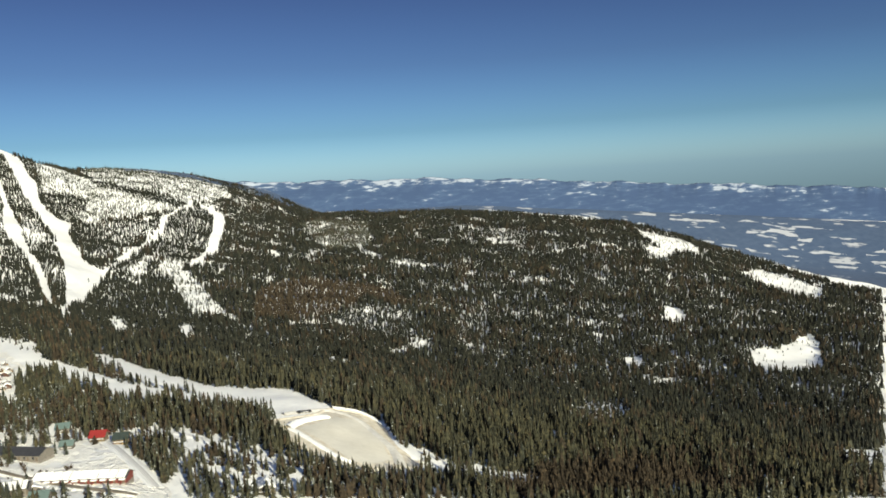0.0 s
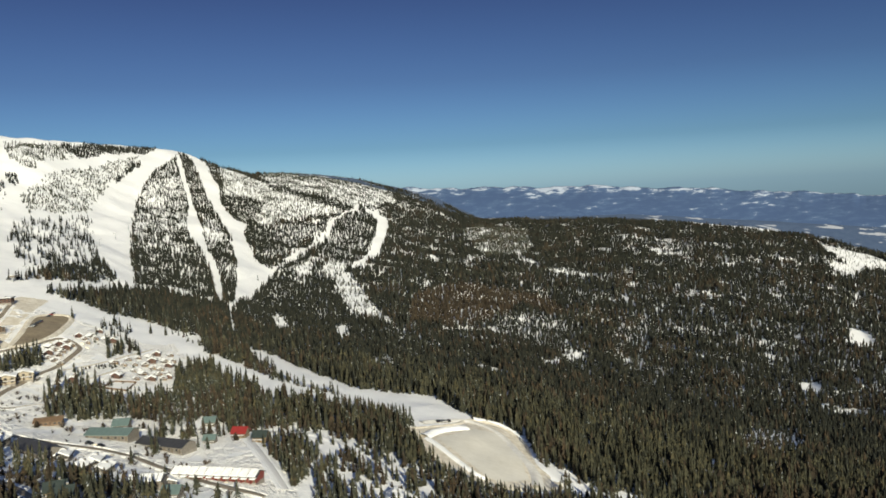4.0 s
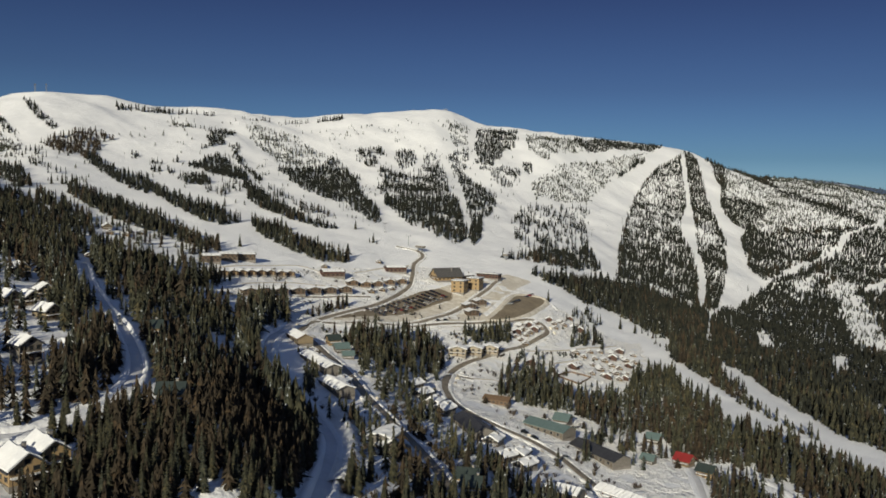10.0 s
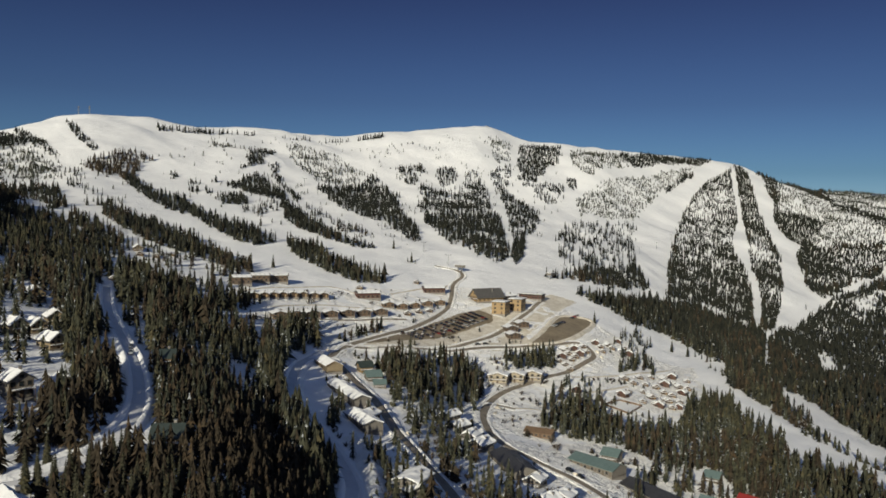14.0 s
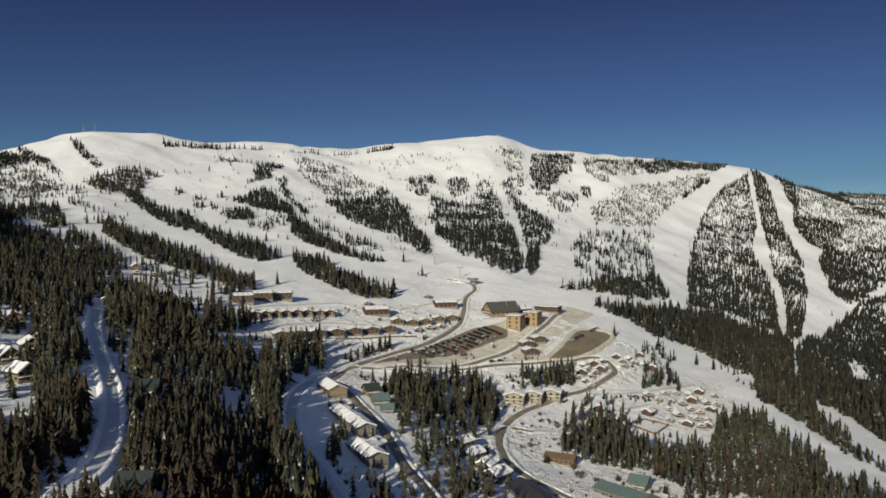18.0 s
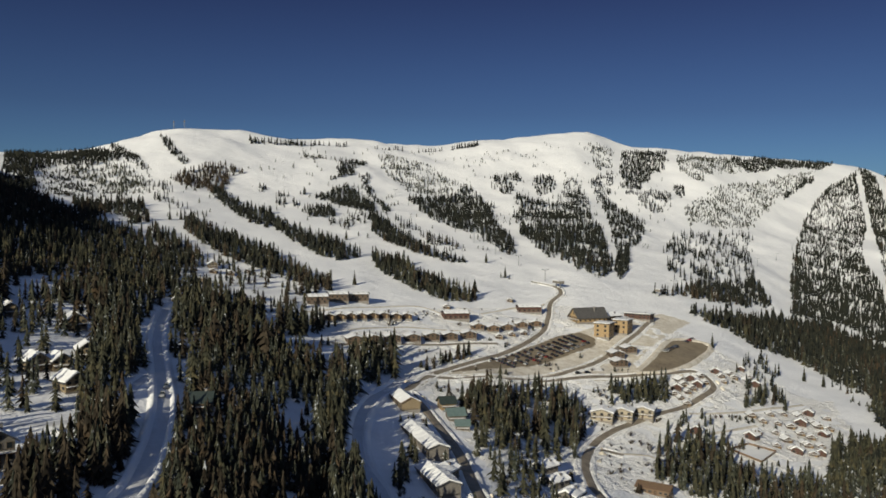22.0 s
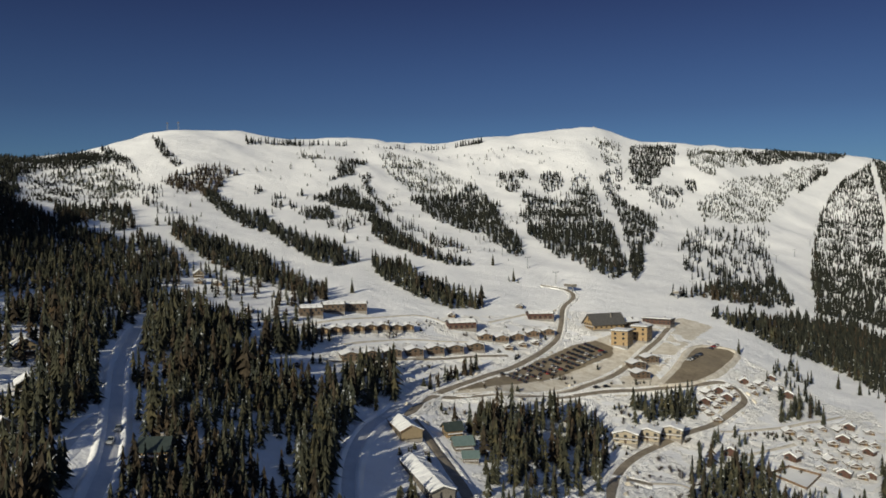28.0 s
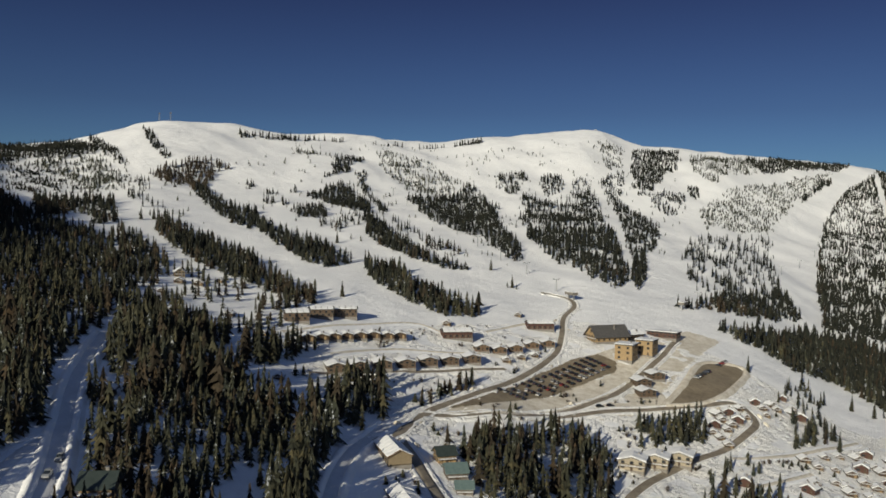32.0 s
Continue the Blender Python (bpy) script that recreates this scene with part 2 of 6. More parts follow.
SNOW = snow_material()
FIR = tree_material("fir_needles", (0.010, 0.0125, 0.0115), (0.023, 0.0245, 0.019), -0.45)
# Near firs: same needles in a lighter colour that stands in for sunlit crowns
FIR_SUNLIT = tree_material("sunlit_fir_needles", (0.022, 0.024, 0.018), (0.054, 0.053, 0.034), -0.40)
FIR_SNOWY = tree_material("snowy_fir_needles", (0.022, 0.026, 0.021), (0.052, 0.055, 0.040), 0.0)
LARCH = tree_material("bare_larch_twigs", (0.022, 0.018, 0.013), (0.047, 0.037, 0.026), -0.3)
BRUSH = tree_material("bare_brush_twigs", (0.045, 0.037, 0.030), (0.095, 0.078, 0.062), -0.2)
# ---- helpers for meshes ----
def part(name, bm, mat, parent=None, label=""):
    """Links a bmesh as one mesh object, under a parent if there is one."""
    me = bpy.data.meshes.new(name)
    bm.to_mesh(me)
    bm.free()
    if mat is not None:
        me.materials.append(mat)
    ob = new(name, me)
    if parent is not None:
        ob.parent = parent
    if label:
        ob["label"] = label
    return ob


def mesh_from(name, verts, faces, mat, smooth=False):
    """A mesh object from numpy arrays of vertices and of equal faces."""
    verts, faces = np.asarray(verts, np.float32), np.asarray(faces, np.int32)
    me = bpy.data.meshes.new(name)
    me.vertices.add(len(verts))
    me.vertices.foreach_set("co", verts.ravel())
    k = faces.shape[1]
    me.loops.add(faces.size)
    me.loops.foreach_set("vertex_index", faces.ravel())
    me.polygons.add(len(faces))
    me.polygons.foreach_set("loop_start", np.arange(0, faces.size, k, dtype=np.int32))
    me.polygons.foreach_set("use_smooth", np.full(len(faces), smooth))
    me.update(calc_edges=True)
    me.materials.append(mat)
    return new(name, me)


# ---- ground: one sheet out to the horizon ----
def build_ground():
    az = np.concatenate([np.arange(-180, -60, 3.0), np.arange(-60, 112, 0.4), np.arange(112, 180, 3.0)])
    rad = np.concatenate([[0.02], np.arange(4, 500, 8.0), np.arange(500, 1000, 10.0), np.arange(1000, 2900, 18.0), np.arange(2900, 4850, 60.0)])
    a, r = np.meshgrid(np.radians(az), rad)
    x, y = r * np.sin(a), r * np.cos(a)
    z = ground_z(x, y)
    verts = np.stack([x, y, z], -1).reshape(-1, 3)
    nr, na = len(rad), len(az)
    i, j = np.meshgrid(np.arange(nr - 1), np.arange(na), indexing="ij")
    jj = (j + 1) % na
    faces = np.stack([i * na + j, i * na + jj, (i + 1) * na + jj, (i + 1) * na + j], -1).reshape(-1, 4)[:, ::-1]
    ob = mesh_from("ground", verts, faces, SNOW, True)
    return tagged(ob, "snow-covered mountain ground with groomed slopes and valley", "ground", kind="structure")


build_ground()
# ---- the valley and the ranges beyond, far behind everything ----
def valley_material():
    m, n, l, s = material("valley_painted_hazy", 0.95)
    co = n.new("ShaderNodeTexCoord").outputs["Object"]
    cells = n.new("ShaderNodeTexVoronoi")
    cells.inputs["Scale"].default_value, cells.inputs["Randomness"].default_value = 0.034, 0.9
    cells.distance = "CHEBYCHEV"
    bend = noise_node(n, l, 0.012, 4, co)
    warp = n.new("ShaderNodeVectorMath")
    warp.operation = "MULTIPLY_ADD"
    warp.inputs[1].default_value = (30, 30, 30)
    strips = n.new("ShaderNodeVectorMath")
    strips.operation = "MULTIPLY"
    strips.inputs[1].default_value = (1.0, 0.3, 1.0)
    l.new(co, strips.inputs[0])
    l.new(bend.outputs["Color"], warp.inputs[0])
    l.new(strips.outputs[0], warp.inputs[2])
    l.new(warp.outputs[0], cells.inputs["Vector"])
    pick = n.new("ShaderNodeSeparateColor")
    l.new(cells.outputs["Color"], pick.inputs[0])
    broad = noise_node(n, l, 0.0045, 3, co)
    sum_ = n.new("ShaderNodeMath")
    sum_.operation = "MULTIPLY"
    l.new(pick.outputs[0], sum_.inputs[0])
    l.new(broad.outputs[0], sum_.inputs[1])
    # fields and woods are tinted blue to stand in for hazy air between
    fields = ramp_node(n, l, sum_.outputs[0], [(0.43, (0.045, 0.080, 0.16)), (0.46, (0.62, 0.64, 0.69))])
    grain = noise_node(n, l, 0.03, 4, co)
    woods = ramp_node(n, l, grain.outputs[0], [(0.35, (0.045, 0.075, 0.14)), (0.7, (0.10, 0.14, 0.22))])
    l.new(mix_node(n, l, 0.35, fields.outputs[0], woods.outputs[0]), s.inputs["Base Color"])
    return m


def range_material():
    m, n, l, s = material("range_painted_hazy", 0.95)
    co = n.new("ShaderNodeTexCoord").outputs["Object"]
    geo = n.new("ShaderNodeSeparateXYZ")
    l.new(co, geo.inputs[0])
    turn = n.new("ShaderNodeMath")
    turn.operation = "ARCTAN2"
    l.new(geo.outputs[0], turn.inputs[0])
    l.new(geo.outputs[1], turn.inputs[1])
    along = n.new("ShaderNodeMath")
    along.operation = "MULTIPLY"
    along.inputs[1].default_value = 60.0
    l.new(turn.outputs[0], along.inputs[0])
    up = n.new("ShaderNodeMath")
    up.operation = "MULTIPLY"
    up.inputs[1].default_value = 0.055
    l.new(geo.outputs[2], up.inputs[0])
    place = n.new("ShaderNodeCombineXYZ")
    l.new(along.outputs[0], place.inputs[0])
    l.new(up.outputs[0], place.inputs[1])
    spots = noise_node(n, l, 1.0, 6, place.outputs[0], 0.65)
    broad = noise_node(n, l, 0.22, 2, place.outputs[0])
    below = n.new("ShaderNodeMath")  # height under the falling line of the crest
    below.operation = "MULTIPLY_ADD"
    below.inputs[1].default_value = 315.0
    l.new(turn.outputs[0], below.inputs[0])
    l.new(geo.outputs[2], below.inputs[2])
    high = n.new("ShaderNodeMapRange")
    for k, value in ((1, 340.0), (2, 405.0), (3, -0.30), (4, -0.15)):
        high.inputs[k].default_value = value
    l.new(below.outputs[0], high.inputs[0])
    patchy = n.new("ShaderNodeMath")
    patchy.operation = "MULTIPLY_ADD"
    patchy.inputs[1].default_value = 0.55
    l.new(broad.outputs[0], patchy.inputs[0])
    l.new(high.outputs[0], patchy.inputs[2])
    add = n.new("ShaderNodeMath")
    l.new(spots.outputs[0], add.inputs[0])
    l.new(patchy.outputs[0], add.inputs[1])
    # the blue of hazy distance is painted into slopes and snow alike
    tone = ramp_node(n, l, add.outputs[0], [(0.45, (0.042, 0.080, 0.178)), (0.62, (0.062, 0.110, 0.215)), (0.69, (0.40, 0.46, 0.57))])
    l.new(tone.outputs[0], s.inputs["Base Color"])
    return m


def polar_sheet(name, az, rad, height, mat):
    a, r = np.meshgrid(np.radians(az), rad)
    x, y = r * np.sin(a), r * np.cos(a)
    verts = np.stack([x, y, height(x, y, r, np.degrees(a))], -1).reshape(-1, 3)
    nr, na = len(rad), len(az)
    i, j = np.meshgrid(np.arange(nr - 1), np.arange(na - 1), indexing="ij")
    faces = np.stack([i * na + j, (i + 1) * na + j, (i + 1) * na + j + 1, i * na + j + 1], -1).reshape(-1, 4)
    return mesh_from(name, verts, faces, mat, True)


def range_height(x, y, r, a):
    crest = np.interp(a, [36, 44, 50, 57, 65, 73, 82, 90, 118], [160, 150, 130, 112, 64, 6, -46, -98, -160])
    teeth = 4 * np.sin(a * 0.9) + 4 * np.sin(a * 2.3 + 1) + 2.5 * np.sin(a * 5.1) * np.sin(a * 0.7) + 1.2 * np.sin(a * 11.7 + 2 * np.sin(a * 3.1))
    rise = np.clip((r - 4260) / 470, 0, 1) ** 0.9
    crest = crest + teeth * rise ** 4
    fold = 5 * wave(x, y, 220, 11) + 1 * wave(x, y, 60, 12)
    return crest - 185 + 185 * rise + fold * np.sin(np.pi * rise) - 160 * np.clip((r - 4730) / 100, 0, 1)


tagged(polar_sheet("backdrop", np.arange(36, 118, 0.12), np.arange(4240, 4840, 14.0), range_height, range_material()), "mountain range painted hazy blue, with snowy tops on the horizon", "mountains", kind="structure")
tagged(polar_sheet("backdrop", np.arange(36, 118, 0.5), np.arange(2950, 4330, 20.0), lambda x, y, r, a: ground_z(x, y) + 4 + 3 * wave(x, y, 80, 13), valley_material()), "wide valley painted hazy blue, with snowy fields and woods", "valley", kind="structure")
# ---- stands of trees: name, cover, least and greatest height, kind of tree, outline in plan ----
STANDS = []


def stand(name, cover, low, high, kind, *outline):
    STANDS.append((name, cover, low, high, kind, outline))


stand("village_scatter", 0.36, 1.5, 6, 0, (-78, 520), (8, 614), (82, 658), (88, 572), (138, 570), (206, 566), (246, 518), (170, 392), (64, 342), (-8, 276), (-22, 414))
stand("mountain_right_forest", 1.1, 9, 17, 0, (770, 1784), (1012, 1974), (1228, 2170), (1522, 2348), (1830, 2558), (1988, 2396), (2128, 2192), (2222, 1832), (2342, 1636), (2484, 1488), (2432, 1140), (516, 178), (314, 182), (352, 234), (348, 268), (382, 332), (342, 378), (366, 520), (320, 614), (298, 698))
stand("east_hill_forest", 1.1, 10, 18, 0, (2290, 2152), (2320, 1666), (2434, 1434), (2400, 1182), (2458, 894), (2438, 694), (2490, 532), (2318, 332), (2182, 170), (2044, 12), (440, -86), (258, 118), (320, 176), (338, 246), (458, 480), (666, 844))
stand("slope_scatter", 0.06, 4, 8, 1, (-343, 978), (-270, 1088), (-226, 1254), (-82, 1458), (127, 1536), (301, 1606), (451, 1616), (398, 1358), (182, 817), (64, 752), (-44, 822), (-174, 909), (-228, 701))
stand("ridge_line", 1, 9, 13, 0, (-295, 1251), (-235, 1302), (-172, 1376), (-90, 1435), (-1, 1499), (75, 1568), (75, 1547), (-1, 1507), (-80, 1437), (-173, 1381), (-237, 1315), (-298, 1262))
# some scrub, planted denser to darken the face in place of shade
stand("west_face_scrub", 0.55, 3, 6, 0, (-509, 956), (-519, 1106), (-455, 1116), (-385, 1053), (-357, 1007), (-324, 893), (-364, 844), (-399, 757))
stand("upper_left_scrub", 1, 6, 9, 0, (-540, 1007), (-544, 1096), (-471, 1110), (-433, 1082), (-405, 1041), (-430, 1008), (-461, 986), (-469, 948), (-478, 895))
stand("upper_left_thin_scrub", 0.6, 5, 8, 1, (-469, 948), (-455, 974), (-427, 1002), (-399, 1026), (-363, 986), (-338, 938), (-324, 893), (-351, 884), (-408, 943), (-453, 970))
stand("left_edge_scrub", 0.95, 8, 12, 0, (-525, 979), (-561, 1084), (-493, 996), (-471, 945), (-400, 802), (-430, 838), (-473, 901), (-486, 910))
stand("chute_trees_west", 1, 5, 8, 0, (-461, 1131), (-445, 1122), (-402, 1071), (-363, 1017), (-362, 1004), (-390, 1031), (-432, 1088))
stand("chute_trees", 1, 5, 8, 0, (-404, 1169), (-393, 1163), (-360, 1112), (-329, 1064), (-329, 1049), (-347, 1065), (-379, 1121))
stand("lower_west_grove", 0.85, 8, 13, 0, (-352, 774), (-338, 787), (-323, 817), (-304, 825), (-299, 828), (-283, 794), (-262, 737), (-268, 707), (-298, 761), (-302, 730), (-302, 695))
stand("west_stragglers", 0.18, 7, 12, 0, (-340, 934), (-326, 988), (-286, 871), (-256, 832), (-274, 810), (-324, 893))
stand("bowl_grove", 0.7, 8, 11, 2, (-325, 988), (-325, 1016), (-313, 1045), (-289, 1087), (-267, 1088), (-262, 1092), (-271, 1061), (-272, 1034), (-262, 991), (-264, 950), (-286, 990), (-282, 945), (-300, 965))
stand("bowl_grove_tail", 0.95, 7, 12, 0, (-272, 980), (-256, 972), (-227, 919), (-204, 903), (-187, 905), (-170, 820), (-198, 831), (-216, 859), (-241, 911), (-264, 950))
stand("run_strip_one", 0.95, 9, 14, 0, (-192, 907), (-160, 839), (-134, 824), (-113, 811), (-91, 792), (-70, 742), (-65, 750), (-87, 716), (-107, 723), (-136, 769), (-172, 823))
stand("run_strip_two", 0.92, 9, 15, 0, (-248, 788), (-230, 776), (-204, 752), (-170, 719), (-147, 703), (-115, 661), (-91, 618), (-79, 634), (-77, 601), (-88, 588), (-109, 606), (-135, 627), (-167, 652), (-186, 670), (-207, 704), (-228, 739))
stand("upper_scatter_a", 0.75, 7, 11, 0, (-246, 1075), (-232, 1084), (-220, 1050), (-172, 1061), (-169, 1049), (-195, 1013), (-207, 1000), (-232, 1039))
stand("upper_scatter_b", 0.85, 7, 11, 0, (-204, 998), (-182, 984), (-170, 975), (-165, 935), (-180, 938))
stand("upper_scatter_c", 0.5, 5, 8, 1, (-228, 1106), (-200, 1136), (-199, 1132), (-222, 1097))
stand("under_ridge_scatter", 0.42, 5, 8, 1, (-221, 1266), (-207, 1295), (-164, 1314), (-151, 1236), (-183, 1202))
stand("under_ridge_trees", 0.92, 6, 10, 0, (-152, 1145), (-150, 1200), (-157, 1271), (-116, 1308), (-112, 1295), (-132, 1206))
stand("triangle_grove", 0.95, 6, 10, 0, (-160, 1037), (-149, 1085), (-132, 1139), (-104, 1116), (-84, 1058), (-76, 991), (-95, 989), (-125, 1016))
stand("triangle_edge", 0.8, 6, 10, 0, (-120, 1208), (-110, 1222), (-101, 1207), (-106, 1177), (-65, 1062), (-66, 1023), (-96, 1113))
stand("triangle_foot_a", 0.85, 7, 11, 0, (-156, 955), (-128, 991), (-120, 934), (-146, 910))
stand("triangle_foot_b", 0.3, 7, 11, 0, (-129, 920), (-111, 903), (-90, 974), (-81, 927), (-94, 864), (-120, 880))
stand("run_strip_three", 0.85, 8, 13, 0, (-84, 981), (-64, 948), (-35, 879), (-4, 819), (29, 799), (30, 803), (21, 791), (-4, 797), (-38, 822), (-70, 869))
stand("run_strip_three_thin", 0.32, 8, 13, 0, (-70, 1024), (-32, 953), (13, 878), (32, 847), (-4, 850), (-36, 906))
stand("saddle_scrub", 0.5, 4, 8, 1, (-103, 1342), (-86, 1371), (-19, 1368), (32, 1296), (9, 1213), (-24, 1199), (-54, 1201), (-79, 1260))
stand("saddle_grove", 0.66, 8, 13, 0, (-41, 1146), (-15, 1159), (17, 1205), (43, 1274), (57, 1246), (75, 1163), (76, 1041), (84, 977), (89, 923), (77, 859), (65, 902), (51, 957), (28, 967), (1, 1001), (-25, 1073))
stand("run_strip_four", 0.95, 9, 16, 0, (-64, 765), (-50, 748), (-37, 753), (-18, 717), (2, 698), (21, 662), (34, 678), (31, 648), (10, 631), (-11, 647), (-35, 675), (-51, 704))
stand("bowl_island_a", 0.62, 7, 11, 0, (84, 1339), (105, 1368), (137, 1392), (137, 1351), (110, 1247), (99, 1251), (89, 1281))
stand("bowl_island_b", 0.66, 7, 11, 0, (155, 1359), (171, 1408), (199, 1414), (193, 1348), (179, 1289), (157, 1291))
stand("bowl_scatter", 0.1, 4, 7, 0, (127, 1536), (298, 1654), (277, 1474), (217, 1421), (117, 1404))
stand("bowl_mixed", 0.5, 8, 12, 0, (114, 1240), (128, 1254), (140, 1222), (166, 1222), (201, 1313), (225, 1405), (240, 1407), (244, 1358), (244, 1305), (218, 1136), (223, 1118), (165, 1078), (100, 1026), (105, 1138), (117, 1100))
stand("bowl_forest", 0.66, 9, 14, 0, (98, 1035), (165, 1075), (222, 1113), (205, 961), (182, 837), (173, 814), (148, 818), (133, 866), (116, 923))
stand("chute_side_upper", 0.6, 7, 11, 0, (266, 1416), (325, 1505), (308, 1427), (286, 1361), (295, 1321), (259, 1222), (258, 1287))
stand("chute_side", 0.5, 8, 12, 0, (255, 1219), (295, 1307), (317, 1231), (278, 1091), (244, 1027), (206, 908), (215, 971))
stand("chute_foot", 0.85, 8, 13, 0, (199, 898), (224, 982), (244, 1027), (212, 890), (185, 815), (185, 840))
stand("crest_scrub", 0.55, 5, 9, 1, (303, 1629), (358, 1659), (324, 1520), (291, 1482))
stand("crest_forest_a", 0.8, 7, 11, 0, (377, 1667), (498, 1760), (453, 1617), (410, 1547), (363, 1445), (327, 1424), (349, 1544))
stand("face_grove_a", 0.55, 7, 11, 0, (335, 1415), (421, 1474), (421, 1431), (363, 1330), (341, 1359))
stand("crest_mixed", 0.5, 6, 10, 1, (517, 1742), (602, 1798), (702, 1828), (676, 1753), (566, 1651), (511, 1558), (486, 1570), (490, 1649))
stand("crest_forest_b", 0.97, 7, 11, 0, (661, 1821), (862, 1990), (1042, 2114), (977, 2024), (822, 1897), (670, 1744), (657, 1777))
stand("crest_island", 0.9, 7, 11, 0, (444, 1519), (464, 1508), (460, 1487), (437, 1456))
stand("pale_glade", 0.6, 4, 8, 1, (436, 1407), (508, 1517), (579, 1595), (785, 1811), (920, 1957), (802, 1787), (693, 1637), (610, 1506), (532, 1381), (473, 1331), (420, 1309), (397, 1284))
stand("lower_glade", 0.2, 9, 14, 0, (320, 1125), (368, 1211), (510, 1323), (514, 1311), (392, 1002), (347, 924), (249, 853), (269, 957))
stand("lower_glade_dense", 0.7, 9, 14, 0, (207, 771), (231, 803), (276, 866), (351, 936), (396, 1007), (385, 935), (365, 882), (346, 875), (292, 811), (245, 785))
stand("below_loop", 1, 9, 15, 0, (704, 1092), (902, 1264), (914, 1148), (824, 1016), (734, 860), (662, 722), (494, 562), (502, 678), (462, 742), (540, 882))
stand("left_run_clear", 0, 0, 0, 0, (1092, 2131), (1002, 2023), (770, 1732), (659, 1570), (550, 1376), (467, 1202), (395, 1001), (374, 892), (346, 815), (381, 856), (457, 1039), (568, 1276), (717, 1569), (847, 1767), (1041, 2007))
stand("steep_face_upper", 0.5, 7, 12, 0, (1027, 1979), (838, 1748), (733, 1594), (564, 1264), (546, 1224), (727, 1367), (883, 1649), (944, 1793))
stand("steep_face_forest", 0.62, 8, 14, 0, (552, 1235), (724, 1361), (655, 1178), (544, 962), (486, 848), (487, 884), (445, 903), (389, 875), (448, 1012))
stand("strip_upper", 0.9, 8, 12, 0, (1130, 2153), (1147, 2126), (1044, 1908), (970, 1719), (892, 1544), (847, 1525), (913, 1671), (990, 1851))
stand("strip_middle", 0.4, 7, 11, 0, (848, 1538), (884, 1519), (799, 1348), (684, 1224))
stand("strip_lower", 0.7, 8, 13, 0, (692, 1239), (795, 1342), (814, 1338), (671, 1100), (590, 970), (523, 866), (511, 860), (626, 1080))
stand("run_clear_a", 0, 0, 0, 0, (1112, 2148), (1080, 2051), (960, 1793), (842, 1536), (688, 1227), (610, 1052), (504, 863), (486, 841), (499, 874), (599, 1061), (660, 1196), (697, 1301), (732, 1385), (867, 1618), (961, 1828))
stand("x_face_pale", 0.5, 6, 11, 1, (1280, 2193), (1341, 2053), (1388, 1918), (1412, 1770), (1470, 1768), (1350, 1666), (1215, 1621), (1066, 1590), (975, 1569), (1043, 1753))
stand("x_face_dark", 0.95, 7, 12, 0, (1040, 1774), (1125, 1821), (1189, 1821), (1127, 1708), (1041, 1621), (1007, 1622), (1016, 1691))
stand("x_face_ridge", 0.95, 7, 11, 0, (1407, 2155), (1420, 1855), (1470, 1768), (1383, 1681), (1321, 1745), (1316, 1952))
stand("run_triangle", 0.8, 8, 13, 0, (852, 1327), (920, 1471), (1049, 1565), (1180, 1594), (1227, 1580), (1159, 1500), (1053, 1424), (934, 1323), (844, 1253), (785, 1190))
stand("run_clear_b", 0, 0, 0, 0, (1152, 2127), (1199, 2113), (1113, 1937), (1085, 1849), (989, 1684), (951, 1564), (986, 1552), (908, 1457), (789, 1224), (779, 1159), (665, 1050), (526, 865), (484, 811), (393, 647), (380, 633), (475, 804), (496, 850), (517, 861), (618, 1019), (698, 1143), (807, 1339), (889, 1522), (966, 1707), (1070, 1944))
stand("clump_top", 0.95, 7, 11, 0, (1231, 2170), (1263, 2148), (1148, 1963), (1120, 1953))
stand("loop_grove", 0.97, 8, 13, 0, (1135, 1442), (1254, 1567), (1475, 1710), (1495, 1676), (1292, 1456), (1139, 1309), (1007, 1212), (996, 1260), (1018, 1338))
stand("run_clear_c", 0, 0, 0, 0, (509, 850), (662, 1044), (785, 1168), (934, 1304), (1074, 1420), (1167, 1494), (1252, 1596), (1341, 1650), (1474, 1749), (1516, 1816), (1553, 1814), (1442, 1696), (1287, 1602), (1172, 1480), (1036, 1370), (925, 1271), (783, 1151), (702, 1058), (554, 894))
stand("run_clear_d", 0, 0, 0, 0, (1567, 1812), (1585, 1760), (1590, 1730), (1477, 1602), (1245, 1371), (1117, 1259), (990, 1184), (996, 1202), (1109, 1282), (1237, 1402), (1393, 1560), (1489, 1665), (1512, 1746))
stand("traverse_clear", 0, 0, 0, 0, (451, 917), (474, 911), (494, 872), (476, 836), (449, 860), (438, 889))
stand("cut_block", 0.36, 5, 10, 1, (958, 1159), (914, 1070), (813, 916), (766, 816), (705, 727), (745, 834), (716, 856), (886, 1110), (898, 1172), (995, 1255), (1018, 1236))
stand("glade_patch_a", 0.12, 6, 10, 0, (547, 811), (578, 827), (526, 746), (500, 730))
stand("glade_patch_b", 0.15, 6, 10, 0, (618, 768), (649, 775), (590, 694), (557, 680))
stand("glade_patch_c", 0.3, 6, 10, 1, (838, 1181), (910, 1228), (871, 1151), (801, 1108))
stand("run_edge_forest", 0.95, 10, 16, 0, (220, 722), (253, 741), (287, 766), (352, 840), (398, 871), (406, 829), (432, 831), (450, 803), (458, 786), (360, 612), (376, 602), (393, 604), (340, 540), (322, 505), (331, 497), (331, 480), (302, 463), (302, 489), (291, 503), (287, 527), (296, 569), (310, 623), (307, 654), (311, 693), (297, 694), (271, 682), (259, 705), (238, 705))
